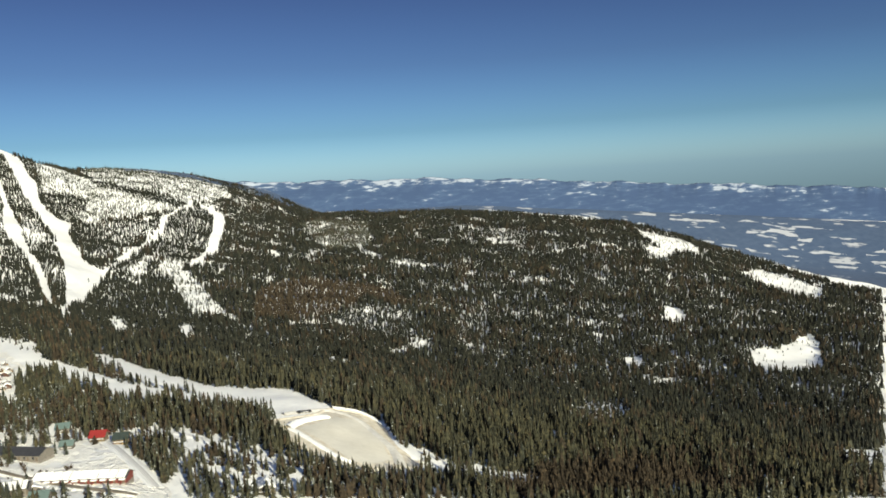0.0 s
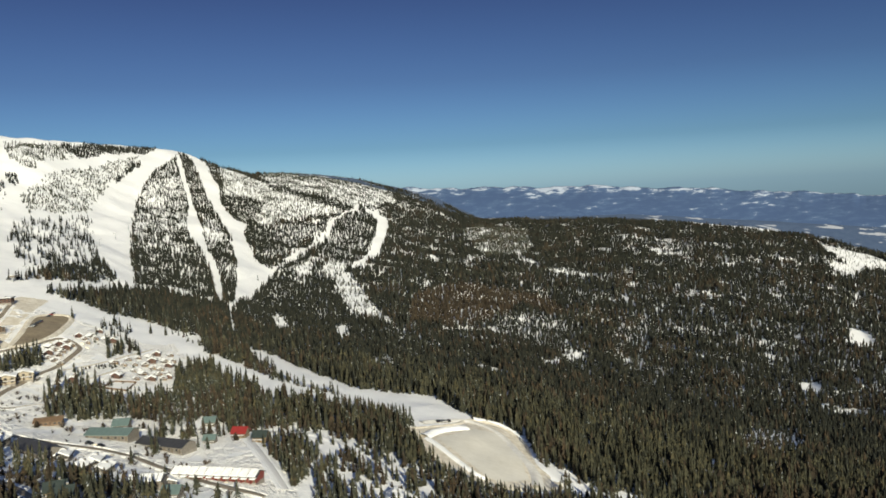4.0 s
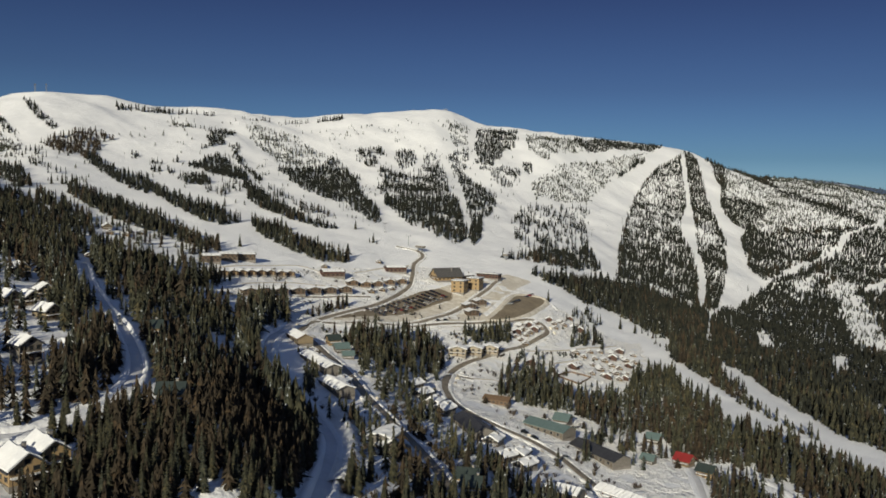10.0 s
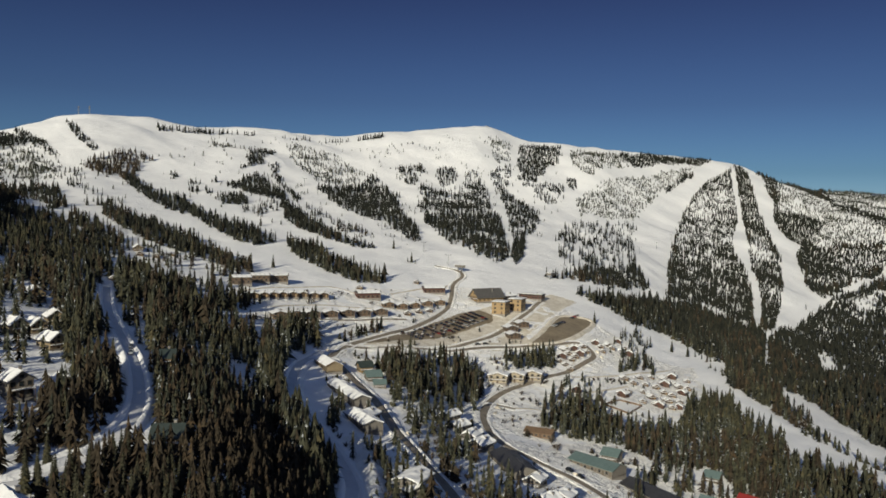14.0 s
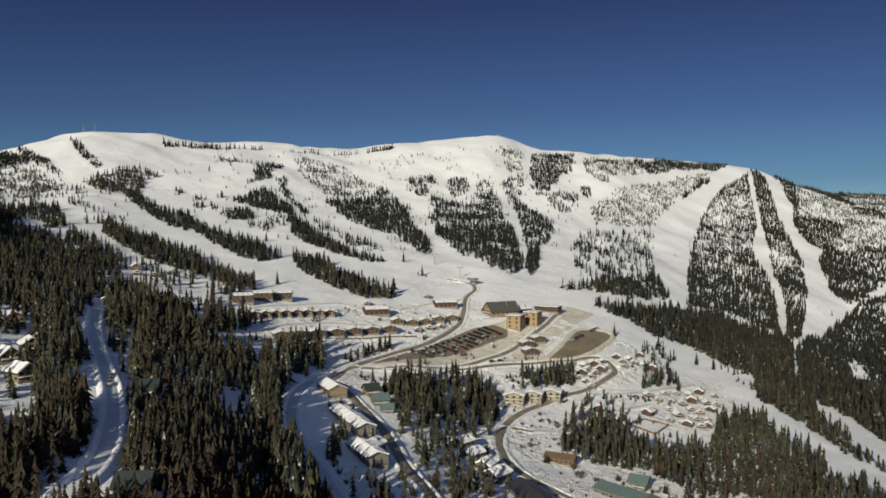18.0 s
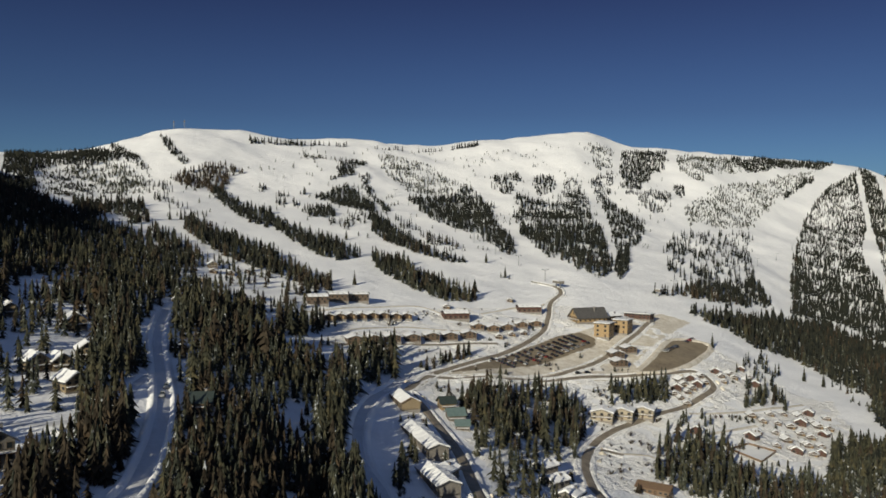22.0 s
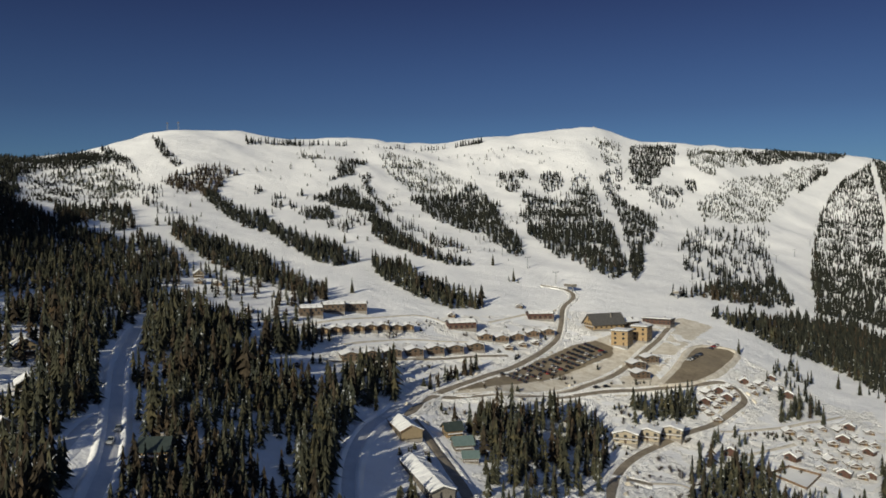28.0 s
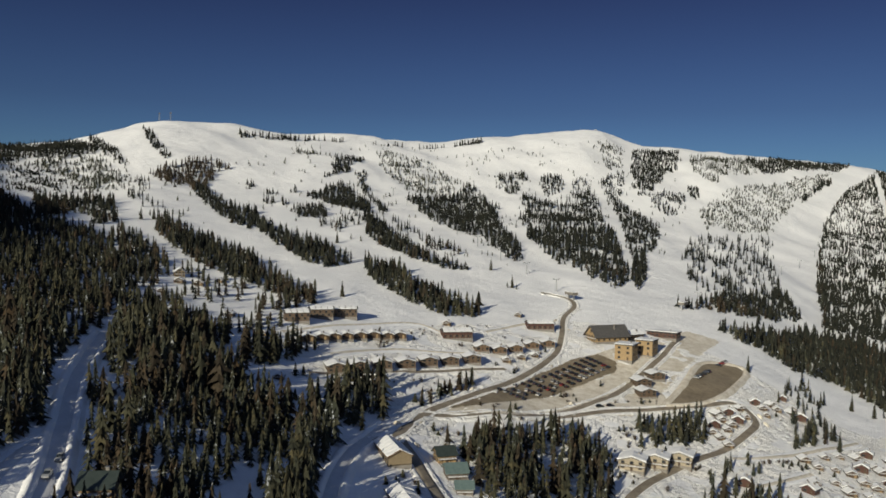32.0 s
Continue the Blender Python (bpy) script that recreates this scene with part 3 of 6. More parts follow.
stand("run_main", 0, 0, 0, 0, (187, 693), (207, 756), (224, 730), (238, 705), (259, 705), (271, 682), (297, 694), (311, 693), (307, 654), (310, 623), (296, 569), (287, 527), (291, 503), (302, 489), (302, 463), (293, 431), (299, 415), (301, 397), (300, 376), (305, 364), (269, 315), (273, 332), (267, 347), (270, 369), (271, 395), (263, 409), (244, 406), (239, 427), (257, 464), (258, 489), (259, 520), (261, 557), (259, 592), (258, 622), (237, 626), (229, 656), (205, 652))
stand("run_main_stragglers", 0.1, 4, 9, 0, (311, 693), (319, 680), (327, 606), (287, 527), (290, 555), (302, 620))
stand("run_second", 0, 0, 0, 0, (360, 575), (379, 581), (381, 560), (370, 519), (356, 477), (351, 448), (341, 412), (317, 380), (316, 398), (325, 432), (324, 453), (337, 487), (354, 525), (357, 544), (348, 549))
stand("run_divider", 0.75, 6, 11, 0, (301, 483), (323, 489), (316, 456), (307, 422), (307, 393), (315, 377), (305, 364), (300, 376), (304, 414), (295, 430), (302, 463))
stand("east_knoll", 0.42, 7, 12, 1, (1542, 2352), (1830, 2558), (1988, 2396), (1984, 2144), (1844, 1962), (1482, 1774), (1442, 1890), (1364, 2020))
stand("larch_belt", 1.3, 9, 14, 2, (1092, 1040), (1174, 1030), (1214, 938), (1234, 840), (1164, 754), (1104, 754), (1144, 854), (1026, 794), (924, 780), (826, 772), (782, 788), (938, 952))
stand("larch_foot", 0.85, 10, 15, 2, (284, 102), (370, 104), (430, 72), (432, 16), (402, -22))
stand("fleck_rise", 0.8, 8, 13, 0, (886, 752), (1036, 790), (1100, 784), (1104, 722), (982, 620), (908, 608), (908, 648), (844, 652))
stand("fleck_upper", 1, 8, 13, 1, (1850, 1676), (2066, 1554), (1664, 1228), (1518, 1268))
stand("fleck_east", 0.85, 8, 13, 0, (2068, 1144), (2082, 1010), (2212, 1028), (1808, 826), (1864, 964))
stand("fleck_notch", 0.3, 8, 12, 0, (1690, 1312), (1538, 1108), (1484, 1066), (1536, 1178))
stand("fleck_foot", 0.9, 9, 14, 0, (1158, 654), (1278, 656), (990, 482), (872, 460))
stand("ledge_a", 0.06, 5, 9, 0, (836, 770), (948, 756), (926, 738), (808, 742))
stand("ledge_b", 0.06, 5, 9, 0, (636, 528), (698, 568), (678, 524), (682, 508), (764, 546), (664, 492), (624, 480), (632, 512))
stand("ledge_c", 0.1, 5, 9, 0, (824, 564), (932, 590), (950, 562), (876, 550), (802, 538))
stand("ledge_d", 0.1, 5, 9, 0, (514, 412), (530, 408), (504, 348), (474, 334), (486, 370))
stand("ledge_e", 0.06, 5, 9, 0, (1488, 1062), (1516, 1030), (1554, 944), (1526, 934), (1476, 1002))
stand("clear_a", 0.07, 4, 8, 0, (1260, 156), (1294, 112), (1450, 88), (1374, 66), (1202, 38), (1146, 78), (1148, 124))
stand("clear_b", 0.05, 5, 8, 0, (1484, 372), (1492, 338), (1404, 296), (1364, 314))
stand("clear_c", 0.05, 5, 8, 0, (1096, 316), (1124, 296), (1072, 268), (1056, 290))
stand("clear_d", 0.12, 5, 9, 1, (2032, 348), (2178, 308), (2040, 134), (1812, 118), (1922, 222))
stand("clear_e", 0.15, 5, 9, 1, (2372, 724), (2350, 538), (2148, 458), (2100, 510), (2162, 606))
stand("clear_f", 0.18, 5, 9, 1, (2102, 596), (2160, 526), (1980, 504), (1980, 550))
stand("clear_g", 0.7, 5, 9, 0, (740, 242), (844, 222), (672, 148), (540, 148))
stand("clear_h", 0.15, 5, 9, 0, (674, -34), (702, -70), (570, -78), (562, -54))
stand("south_grove", 0.92, 10, 16, 0, (212, 412), (222, 388), (238, 370), (264, 340), (292, 314), (298, 288), (294, 264), (268, 240), (244, 194), (204, 208), (214, 258), (184, 282), (170, 296), (156, 322), (156, 356), (148, 370), (126, 372), (106, 382), (126, 440), (146, 446), (156, 400), (190, 396))
stand("south_grove_low", 0.85, 9, 14, 0, (170, 258), (198, 258), (200, 230), (228, 210), (230, 180), (176, 190), (172, 212), (146, 192), (146, 210))
stand("grove_head", 0.85, 11, 16, 0, (234, 476), (260, 470), (246, 430), (258, 412), (260, 394), (232, 366), (202, 372), (192, 396))
stand("rink_open", 0, 0, 0, 0, (279, 262), (318, 259), (350, 268), (366, 250), (357, 221), (321, 182), (307, 154), (276, 154), (254, 158), (240, 168), (246, 198), (258, 230))
stand("rink_belt", 0.85, 8, 12, 0, (234, 200), (240, 180), (248, 156), (304, 140), (270, 110), (184, 146), (208, 160))
stand("house_slope_low", 0.18, 9, 16, 0, (-162, 300), (-114, 330), (-86, 254), (-70, 216), (-66, 172), (-72, 148), (-88, 128))
stand("left_edge_forest", 0.97, 10, 15, 0, (-470, 746), (-462, 880), (-306, 610), (-206, 414), (-158, 338), (-154, 302), (-176, 280))
stand("left_edge_yard", 0.22, 9, 16, 0, (-178, 284), (-158, 338), (-130, 276), (-106, 208), (-122, 192))
stand("shade_forest", 0.97, 8, 13, 0, (-450, 836), (-380, 766), (-316, 696), (-286, 692), (-224, 676), (-174, 612), (-158, 540), (-160, 492), (-146, 438), (-134, 380), (-128, 352), (-140, 336), (-164, 354), (-182, 354))
stand("house_slope", 0.18, 9, 16, 0, (-180, 350), (-160, 354), (-136, 330), (-128, 348), (-112, 320), (-100, 284), (-90, 242), (-72, 196), (-92, 192))
stand("shade_forest_top", 0.77, 8, 14, 0, (-254, 718), (-232, 702), (-184, 638), (-180, 596), (-224, 654))
stand("middle_forest", 0.792, 13, 20, 0, (-150, 470), (-152, 534), (-108, 474), (-78, 484), (-54, 454), (-26, 488), (-20, 434), (-30, 362), (-28, 328), (-44, 316), (-46, 286), (-26, 260), (-62, 202), (-76, 254), (-102, 326))
stand("middle_forest_low", 0.792, 11, 16, 2, (-76, 256), (-68, 290), (-46, 280), (-28, 256), (-58, 208))
stand("shade_glade", 0.1, 8, 12, 0, (-48, 290), (-36, 324), (-20, 286), (-30, 274))
stand("hamlet_glade", 0.352, 8, 13, 0, (-182, 556), (-168, 614), (-124, 588), (-88, 584), (-66, 534), (-58, 484), (-86, 490), (-118, 488), (-152, 496))
stand("grove_slope", 0.3, 8, 14, 0, (18, 388), (78, 436), (74, 388), (40, 320), (16, 330))
stand("village_grove", 0.78, 11, 17, 0, (2, 408), (32, 446), (74, 486), (86, 456), (72, 406), (50, 386), (28, 384), (6, 386))
stand("lodge_grove", 0.9, 10, 15, 0, (108, 504), (152, 534), (144, 498), (102, 476))
stand("terrace_grove", 0.85, 8, 12, 0, (-10, 470), (22, 520), (20, 500), (-4, 466))
stand("condo_grove", 0.825, 10, 15, 0, (-80, 500), (-66, 520), (-56, 480), (-62, 442), (-72, 460))
stand("chalet_trees", 0.6, 8, 13, 0, (192, 510), (248, 582), (234, 542), (196, 504))
stand("upper_chalet_trees", 0.35, 8, 13, 0, (224, 606), (266, 660), (264, 614), (240, 560), (206, 536))
stand("grove_fringe", 0.35, 8, 14, 0, (132, 460), (156, 490), (162, 476), (162, 444), (126, 428))
stand("yard_scatter", 0.2, 2, 6, 2, (100, 444), (134, 376), (178, 308), (148, 218), (104, 216), (74, 266))
stand("yard_trees", 0.16, 8, 14, 0, (160, 364), (196, 350), (164, 276), (144, 268), (136, 300))
stand("row_trees", 0.12, 7, 12, 0, (92, 256), (112, 264), (124, 202), (100, 166), (74, 182))
stand("south_yard_trees", 0.5, 9, 14, 0, (180, 236), (200, 216), (216, 182), (184, 142), (142, 168))
stand("lower_village_trees", 0.45, 9, 14, 0, (-12, 288), (8, 270), (28, 254), (52, 252), (74, 228), (102, 210), (92, 190), (-24, 150))
stand("dark_corner", 0.935, 11, 16, 0, (-12, 282), (2, 260), (2, 198), (-2, 172), (-24, 150))
stand("creek_trees", 0.42, 9, 17, 0, (-12, 350), (14, 308), (46, 348), (50, 282), (60, 260), (62, 210), (54, 168), (2, 136), (-2, 204), (-12, 256))
stand("creek_larch", 0.8, 5, 9, 2, (-2, 304), (14, 296), (36, 262), (44, 226), (40, 184), (26, 174), (22, 224), (6, 256))
stand("bank_clear", 0.04, 5, 8, 0, (-2, 254), (6, 256), (4, 184), (-6, 170))
stand("near_forest", 0.97, 9, 13.5, 0, (-100, 378), (-64, 378), (-38, 366), (-30, 290), (-16, 246), (-12, 190), (-12, 150), (-6, 128), (-76, 100), (-70, 116), (-64, 140), (-54, 160), (-68, 220))
stand("near_larch", 0.935, 9, 13.5, 2, (-66, 136), (-54, 156), (-36, 224), (-22, 220), (-16, 152), (-18, 116), (-72, 102), (-68, 118))
stand("near_forest_low", 0.97, 9, 13.5, 0, (-84, 144), (-70, 154), (-62, 168), (-40, 144), (-16, 142), (-14, 116), (-76, 104))
stand("house_trees", 0.3, 9, 18, 0, (-178, 312), (-136, 404), (-102, 372), (-68, 220), (-64, 178), (-72, 152), (-82, 144), (-114, 158))
stand("house_trees_bare", 0.132, 7, 12, 0, (-114, 160), (-98, 176), (-86, 138), (-70, 140), (-72, 118), (-80, 110), (-92, 106))
stand("shade_glade_two", 0.06, 6, 10, 0, (-60, 300), (-54, 336), (-42, 364), (-34, 412), (-28, 364), (-28, 312), (-20, 258), (-26, 262), (-48, 282))
stand("west_clearing", 0.08, 6, 10, 0, (-204, 392), (-204, 424), (-198, 442), (-186, 414), (-184, 380), (-184, 358))
stand("roadside_trees", 0.5, 9, 14, 0, (-94, 234), (-84, 250), (-72, 222), (-64, 188), (-74, 184))
stand("roadside_trees_upper", 0.42, 8, 13, 0, (-104, 282), (-100, 292), (-86, 254), (-90, 248))
stand("lane_fringe", 0.3, 8, 12, 0, (-2, 352), (16, 292), (28, 256), (18, 216), (6, 162), (14, 144), (0, 138), (8, 206), (2, 248), (-12, 280))
stand("grove_gap", 0.4, 6, 11, 0, (197, 299), (217, 290), (226, 273), (235, 254), (225, 216), (229, 197), (228, 173), (211, 170), (206, 193), (215, 227), (206, 246), (201, 267), (187, 277))
stand("grove_lane_clear", 0, 0, 0, 0, (199, 257), (208, 249), (198, 219), (189, 195), (188, 177), (172, 181), (179, 199), (188, 225))
stand("grove_lane_clear_two", 0.22, 5, 9, 0, (207, 264), (207, 244), (197, 218), (188, 194), (197, 179), (192, 163), (191, 154), (167, 170), (173, 185), (185, 210), (193, 237))
stand("rink_track_clear", 0.05, 4, 8, 0, (319, 186), (339, 178), (329, 148), (339, 132), (358, 103), (342, 95), (313, 116), (297, 137), (293, 160))
stand("house_hill", 0.16, 8, 15, 0, (-188, 328), (-180, 372), (-162, 390), (-142, 390), (-116, 345), (-96, 300), (-84, 233), (-76, 195), (-75, 172), (-80, 158), (-92, 145), (-110, 190))
stand("roadside_wood", 0.8, 13, 19, 0, (-77, 165), (-78, 212), (-92, 264), (-110, 312), (-129, 363), (-148, 415), (-168, 405), (-148, 355), (-127, 310), (-108, 266), (-94, 225), (-88, 180))
stand("hamlet_open", 0.17, 8, 13, 0, (-182, 623), (-156, 643), (-121, 601), (-93, 551), (-102, 514), (-115, 484), (-142, 511), (-168, 551))
stand("grove_front", 0.85, 9, 14, 0, (114, 426), (135, 423), (147, 398), (167, 399), (184, 383), (203, 357), (214, 334), (230, 322), (210, 290), (191, 293), (184, 319), (176, 332), (155, 333), (147, 347), (136, 357), (116, 363), (101, 375))
stand("hall_trees", 0.6, 10, 15, 0, (125, 304), (143, 315), (128, 279), (113, 268))
stand("hall_trees_two", 0.7, 10, 15, 0, (154, 313), (161, 313), (156, 300), (148, 300))
stand("bend_brush", 0.4, 2, 4, 3, (83, 426), (122, 454), (103, 384), (81, 375))
stand("verge_brush", 0.35, 1.5, 4, 3, (62, 349), (72, 320), (88, 270), (99, 225), (90, 214), (78, 255), (65, 302), (55, 327))
stand("bank_brush", 0.3, 1.5, 4, 3, (100, 355), (120, 311), (122, 285), (115, 274), (108, 295), (93, 340))
stand("forest_clearing_a", 0.05, 4, 8, 0, (-70, 475), (-59, 504), (-45, 458), (-46, 423), (-56, 424))
stand("forest_clearing_b", 0.05, 4, 8, 0, (-104, 447), (-92, 470), (-82, 435), (-89, 404))
stand("forest_clearing_c", 0.08, 4, 8, 0, (-78, 436), (-68, 474), (-52, 444), (-50, 407), (-62, 405), (-71, 406))
stand("forest_clearing_d", 0.08, 4, 8, 0, (-116, 335), (-114, 346), (-128, 381), (-141, 396), (-134, 372))
stand("valley_edge_firs", 0.8, 15, 21, 0, (-44, 400), (-36, 400), (-37, 345), (-32, 298), (-23, 268), (-15, 235), (-12, 200), (-22, 200), (-28, 240), (-38, 275), (-46, 320))
# ---- courses of roads and outlines of lots, in plan ----
ROADS, LOTS = {}, {}


def road(name, width, *course):
    ROADS[name] = (width, course)


def lot(name, *outline):
    LOTS[name] = outline


road("village_road", 5, (-102, 131), (-96, 135), (-87, 140), (-78, 148), (-71, 161), (-68, 183), (-71, 212), (-85, 264), (-103, 312), (-122, 363), (-141, 429))
road("shade_lane", 5.5, (-14, 123), (-9, 156), (-6, 179), (-4, 210), (-9, 239), (-17, 270), (-26, 296), (-31, 342), (-29, 389), (-19, 430))
road("straight_lane", 6, (-13, 420), (1, 373), (11, 328), (16, 288), (24, 263), (30, 241), (35, 212), (37, 188))
road("branch_lane", 4, (-101, 304), (-101, 286), (-97, 260), (-98, 244), (-105, 231), (-116, 224), (-125, 223))
road("main_road", 4.6, (-23, 408), (-10, 432), (0, 465), (25, 504), (54, 550), (77, 597), (88, 638), (97, 687), (111, 723), (108, 749), (88, 757))
road("lodge_road", 4.4, (-15, 414), (-5, 454), (17, 465), (48, 489), (79, 517), (107, 549), (142, 603), (175, 663))
road("lower_road", 4.8, (-5, 455), (41, 483), (98, 520), (152, 545), (180, 561), (187, 553), (183, 535), (152, 496), (116, 462), (85, 421), (71, 381), (67, 343))
road("valley_road", 5.5, (94, 404), (79, 404), (68, 368), (70, 328), (82, 309), (98, 286), (105, 268), (112, 232), (117, 198), (125, 184))
road("track_a", 3, (152, 486), (177, 497), (206, 517), (254, 558))
road("track_b", 3, (153, 456), (174, 471), (193, 486))
road("track_c", 3, (34, 615), (53, 640), (68, 657))
road("track_d", 3, (-83, 521), (-54, 562), (-16, 600), (4, 595))
road("track_e", 3, (-54, 504), (-22, 543), (28, 568))
road("track_f", 3, (91, 405), (108, 409), (112, 403))
road("track_g", 4, (174, 276), (157, 232), (142, 193))
road("track_h", 4, (184, 282), (211, 277), (218, 248), (210, 215), (211, 190))
road("terrace_lane", 3.5, (-59, 465), (-26, 498), (8, 527), (42, 551))
lot("long_lot", (5, 470), (21, 492), (46, 534), (88, 593), (107, 609), (118, 599), (114, 583), (80, 545), (43, 497))
lot("upper_lot", (133, 540), (154, 575), (182, 624), (208, 635), (214, 629), (183, 578), (157, 550))
lot("rink_lot", (281, 257), (316, 254), (345, 263), (360, 246), (352, 220), (319, 184), (306, 159), (278, 159), (258, 163), (245, 172), (251, 199), (262, 228))
VILLAGE_SNOW = [(-77, 517), (9, 615), (103, 681), (184, 661), (226, 622), (284, 578), (249, 467), (132, 365), (50, 319), (27, 304), (-4, 427), (-52, 438)]
SOUTH_YARD = [(52, 318), (132, 364), (158, 330), (178, 270), (160, 215), (140, 180), (116, 172), (100, 225), (84, 282)]
SAND_SLOPE = [(1, 458), (29, 513), (91, 596), (111, 615), (194, 698), (217, 692), (180, 632), (136, 559), (138, 537), (40, 476)]
# ---- plots: kind of building, place in plan, turn, length of the long ones ----
PLOTS = []


def plots(*rows):
    PLOTS.extend(rows)


plots(
    ("townhouse", -48, 480, 18, 0), ("townhouse", -38, 492, 17, 0), ("townhouse", -27, 505, 15, 0),
    ("townhouse", -15, 516, 14, 0), ("townhouse", -3, 529, 13, 0), ("townhouse", 9, 539, 11, 0),
    ("townhouse", 22, 550, 10, 0), ("row_chalet", 29, 575, 12, 0), ("row_chalet", 40, 578, 11, 0),
    ("row_chalet", 51, 588, 10, 0), ("row_chalet", 63, 603, 9, 0), ("row_chalet", 75, 615, 8, 0),
)
plots(
    ("brown_chalet", 44, 565, 11, 0), ("brown_chalet", 54, 576, 10, 0), ("brown_chalet", 63, 586, 9, 0),
    ("terrace_house", -68, 515, 18, 0), ("terrace_house", -62, 523, 17, 0), ("terrace_house", -56, 531, 16, 0),
    ("terrace_house", -50, 538, 16, 0), ("terrace_house", -43, 546, 15, 0), ("terrace_house", -36, 553, 14, 0),
    ("terrace_house", -28, 558, 13, 0), ("terrace_house", -21, 564, 12, 0), ("condo_block", -80, 548, 17, 0),
)
plots(
    ("condo_block", -69, 569, 15, 0), ("condo_block", -56, 582, 14, 0), ("red_chalet", 14, 591, 13, 0),
    ("red_chalet", 74, 649, 7, 0), ("brown_chalet", 8, 613, -11, 0), ("brown_chalet", 61, 671, -15, 0),
    ("lodge_hall", 120, 640, -68, 0), ("annex", 141, 654, -60, 0), ("lodge_tower", 126, 607, -30, 0), ("lodge_tower", 144, 625, -31, 0),
    ("red_hall", 168, 670, -34, 0), ("townhouse", 126, 568, 12, 0), ("townhouse", 138, 581, 11, 0),
)
plots(
    ("townhouse", 125, 553, 12, 0), ("apartment_house", 94, 454, -20, 0), ("apartment_house", 107, 462, -21, 0),
    ("apartment_house", 121, 470, -23, 0), ("red_cabin", 147, 457, -8, 0), ("brown_chalet", 196, 502, -2, 0),
    ("brown_chalet", 212, 513, -3, 0), ("brown_chalet", 224, 521, -4, 0), ("brown_chalet", 236, 526, -5, 0),
    ("brown_chalet", 188, 473, -2, 0), ("brown_chalet", 218, 496, -4, 0), ("brown_chalet", 240, 507, -6, 0),
)
plots(
    ("brown_chalet", 203, 468, -4, 0), ("brown_chalet", 214, 464, -6, 0), ("brown_chalet", 257, 531, -7, 0),
    ("red_cabin", 247, 535, -41, 0), ("red_cabin", 229, 507, -40, 0), ("red_cabin", 236, 491, -41, 0),
    ("red_cabin", 201, 449, -40, 0), ("red_cabin", 215, 451, -41, 0), ("red_cabin", 180, 460, -37, 0),
    ("brown_chalet", 162, 538, 13, 0), ("brown_chalet", 181, 554, 11, 0), ("brown_chalet", 210, 579, 10, 0),
)
plots(
    ("brown_chalet", 162, 521, 12, 0), ("brown_chalet", 154, 509, 13, 0), ("brown_chalet", 223, 579, 8, 0),
    ("red_cabin", 170, 543, -13, 0), ("red_cabin", 197, 572, -15, 0), ("red_cabin", 227, 601, -16, 0),
    ("red_cabin", 155, 523, -12, 0), ("red_cabin", 173, 535, -13, 0), ("red_cabin", 226, 573, -17, 0),
    ("brown_chalet", 201, 496, -15, 0), ("brown_chalet", 211, 498, -16, 0), ("brown_chalet", 238, 520, -17, 0),
)
plots(
    ("brown_chalet", 241, 516, -18, 0), ("brown_chalet", 202, 480, -16, 0), ("brown_chalet", 205, 476, -16, 0),
    ("brown_chalet", 220, 487, -17, 0), ("brown_chalet", 224, 482, -18, 0), ("brown_chalet", 213, 468, -17, 0),
    ("brown_chalet", 245, 504, -19, 0), ("brown_chalet", 222, 466, -18, 0), ("brown_chalet", 200, 453, -17, 0),
    ("brown_chalet", 191, 453, -16, 0), ("brown_chalet", 210, 449, -18, 0), ("brown_chalet", 163, 532, -10, 0),
)
plots(
    ("brown_chalet", 167, 528, -10, 0), ("brown_chalet", 181, 544, -11, 0), ("brown_chalet", 200, 567, -12, 0),
    ("brown_chalet", 199, 558, -12, 0), ("brown_chalet", 212, 574, -13, 0), ("brown_chalet", 229, 590, -14, 0),
    ("brown_chalet", 156, 502, -10, 0), ("brown_chalet", 152, 514, -9, 0), ("brown_row", -14, 393, -72, 21),
    ("teal_house", 10, 388, 18, 0), ("teal_house", 13, 373, 17, 0), ("green_house", 6, 402, 18, 0), ("snowy_house", -31, 284, 37, 0),
)
plots(
    ("green_house", -76, 273, 7, 0), ("timber_house", -150, 345, 40, 0), ("timber_house", -175, 340, 36, 0), ("timber_house", -188, 346, 44, 0), ("timber_house", -127, 304, 39, 0),
    ("timber_house", -115, 265, 41, 0), ("timber_house", -134, 280, 43, 0), ("timber_house", -128, 285, 41, 0),
    ("timber_house", -94, 213, 42, 0), ("timber_house", -166, 602, 20, 0), ("brown_chalet", -159, 581, 4, 0), ("brown_chalet", -148, 585, 3, 0),
    ("brown_chalet", -141, 607, 2, 0), ("brown_chalet", -165, 521, 7, 0), ("brown_chalet", -158, 548, 5, 0),
)
plots(
    ("brown_chalet", -113, 527, 1, 0), ("brown_chalet", -130, 503, 3, 0), ("brown_chalet", -146, 461, 7, 0),
    ("brown_chalet", -107, 351, 6, 0), ("brown_chalet", -79, 426, -1, 0), ("brown_chalet", -68, 440, -3, 0),
    ("brown_chalet", -89, 505, -1, 0), ("snowy_house", 17, 216, 9, 0), ("green_house", 46, 197, -21, 0),
    ("red_roof_house", 173, 282, -54, 0), ("green_house", 176, 266, -51, 0), ("teal_house", 154, 282, -52, 0),
)
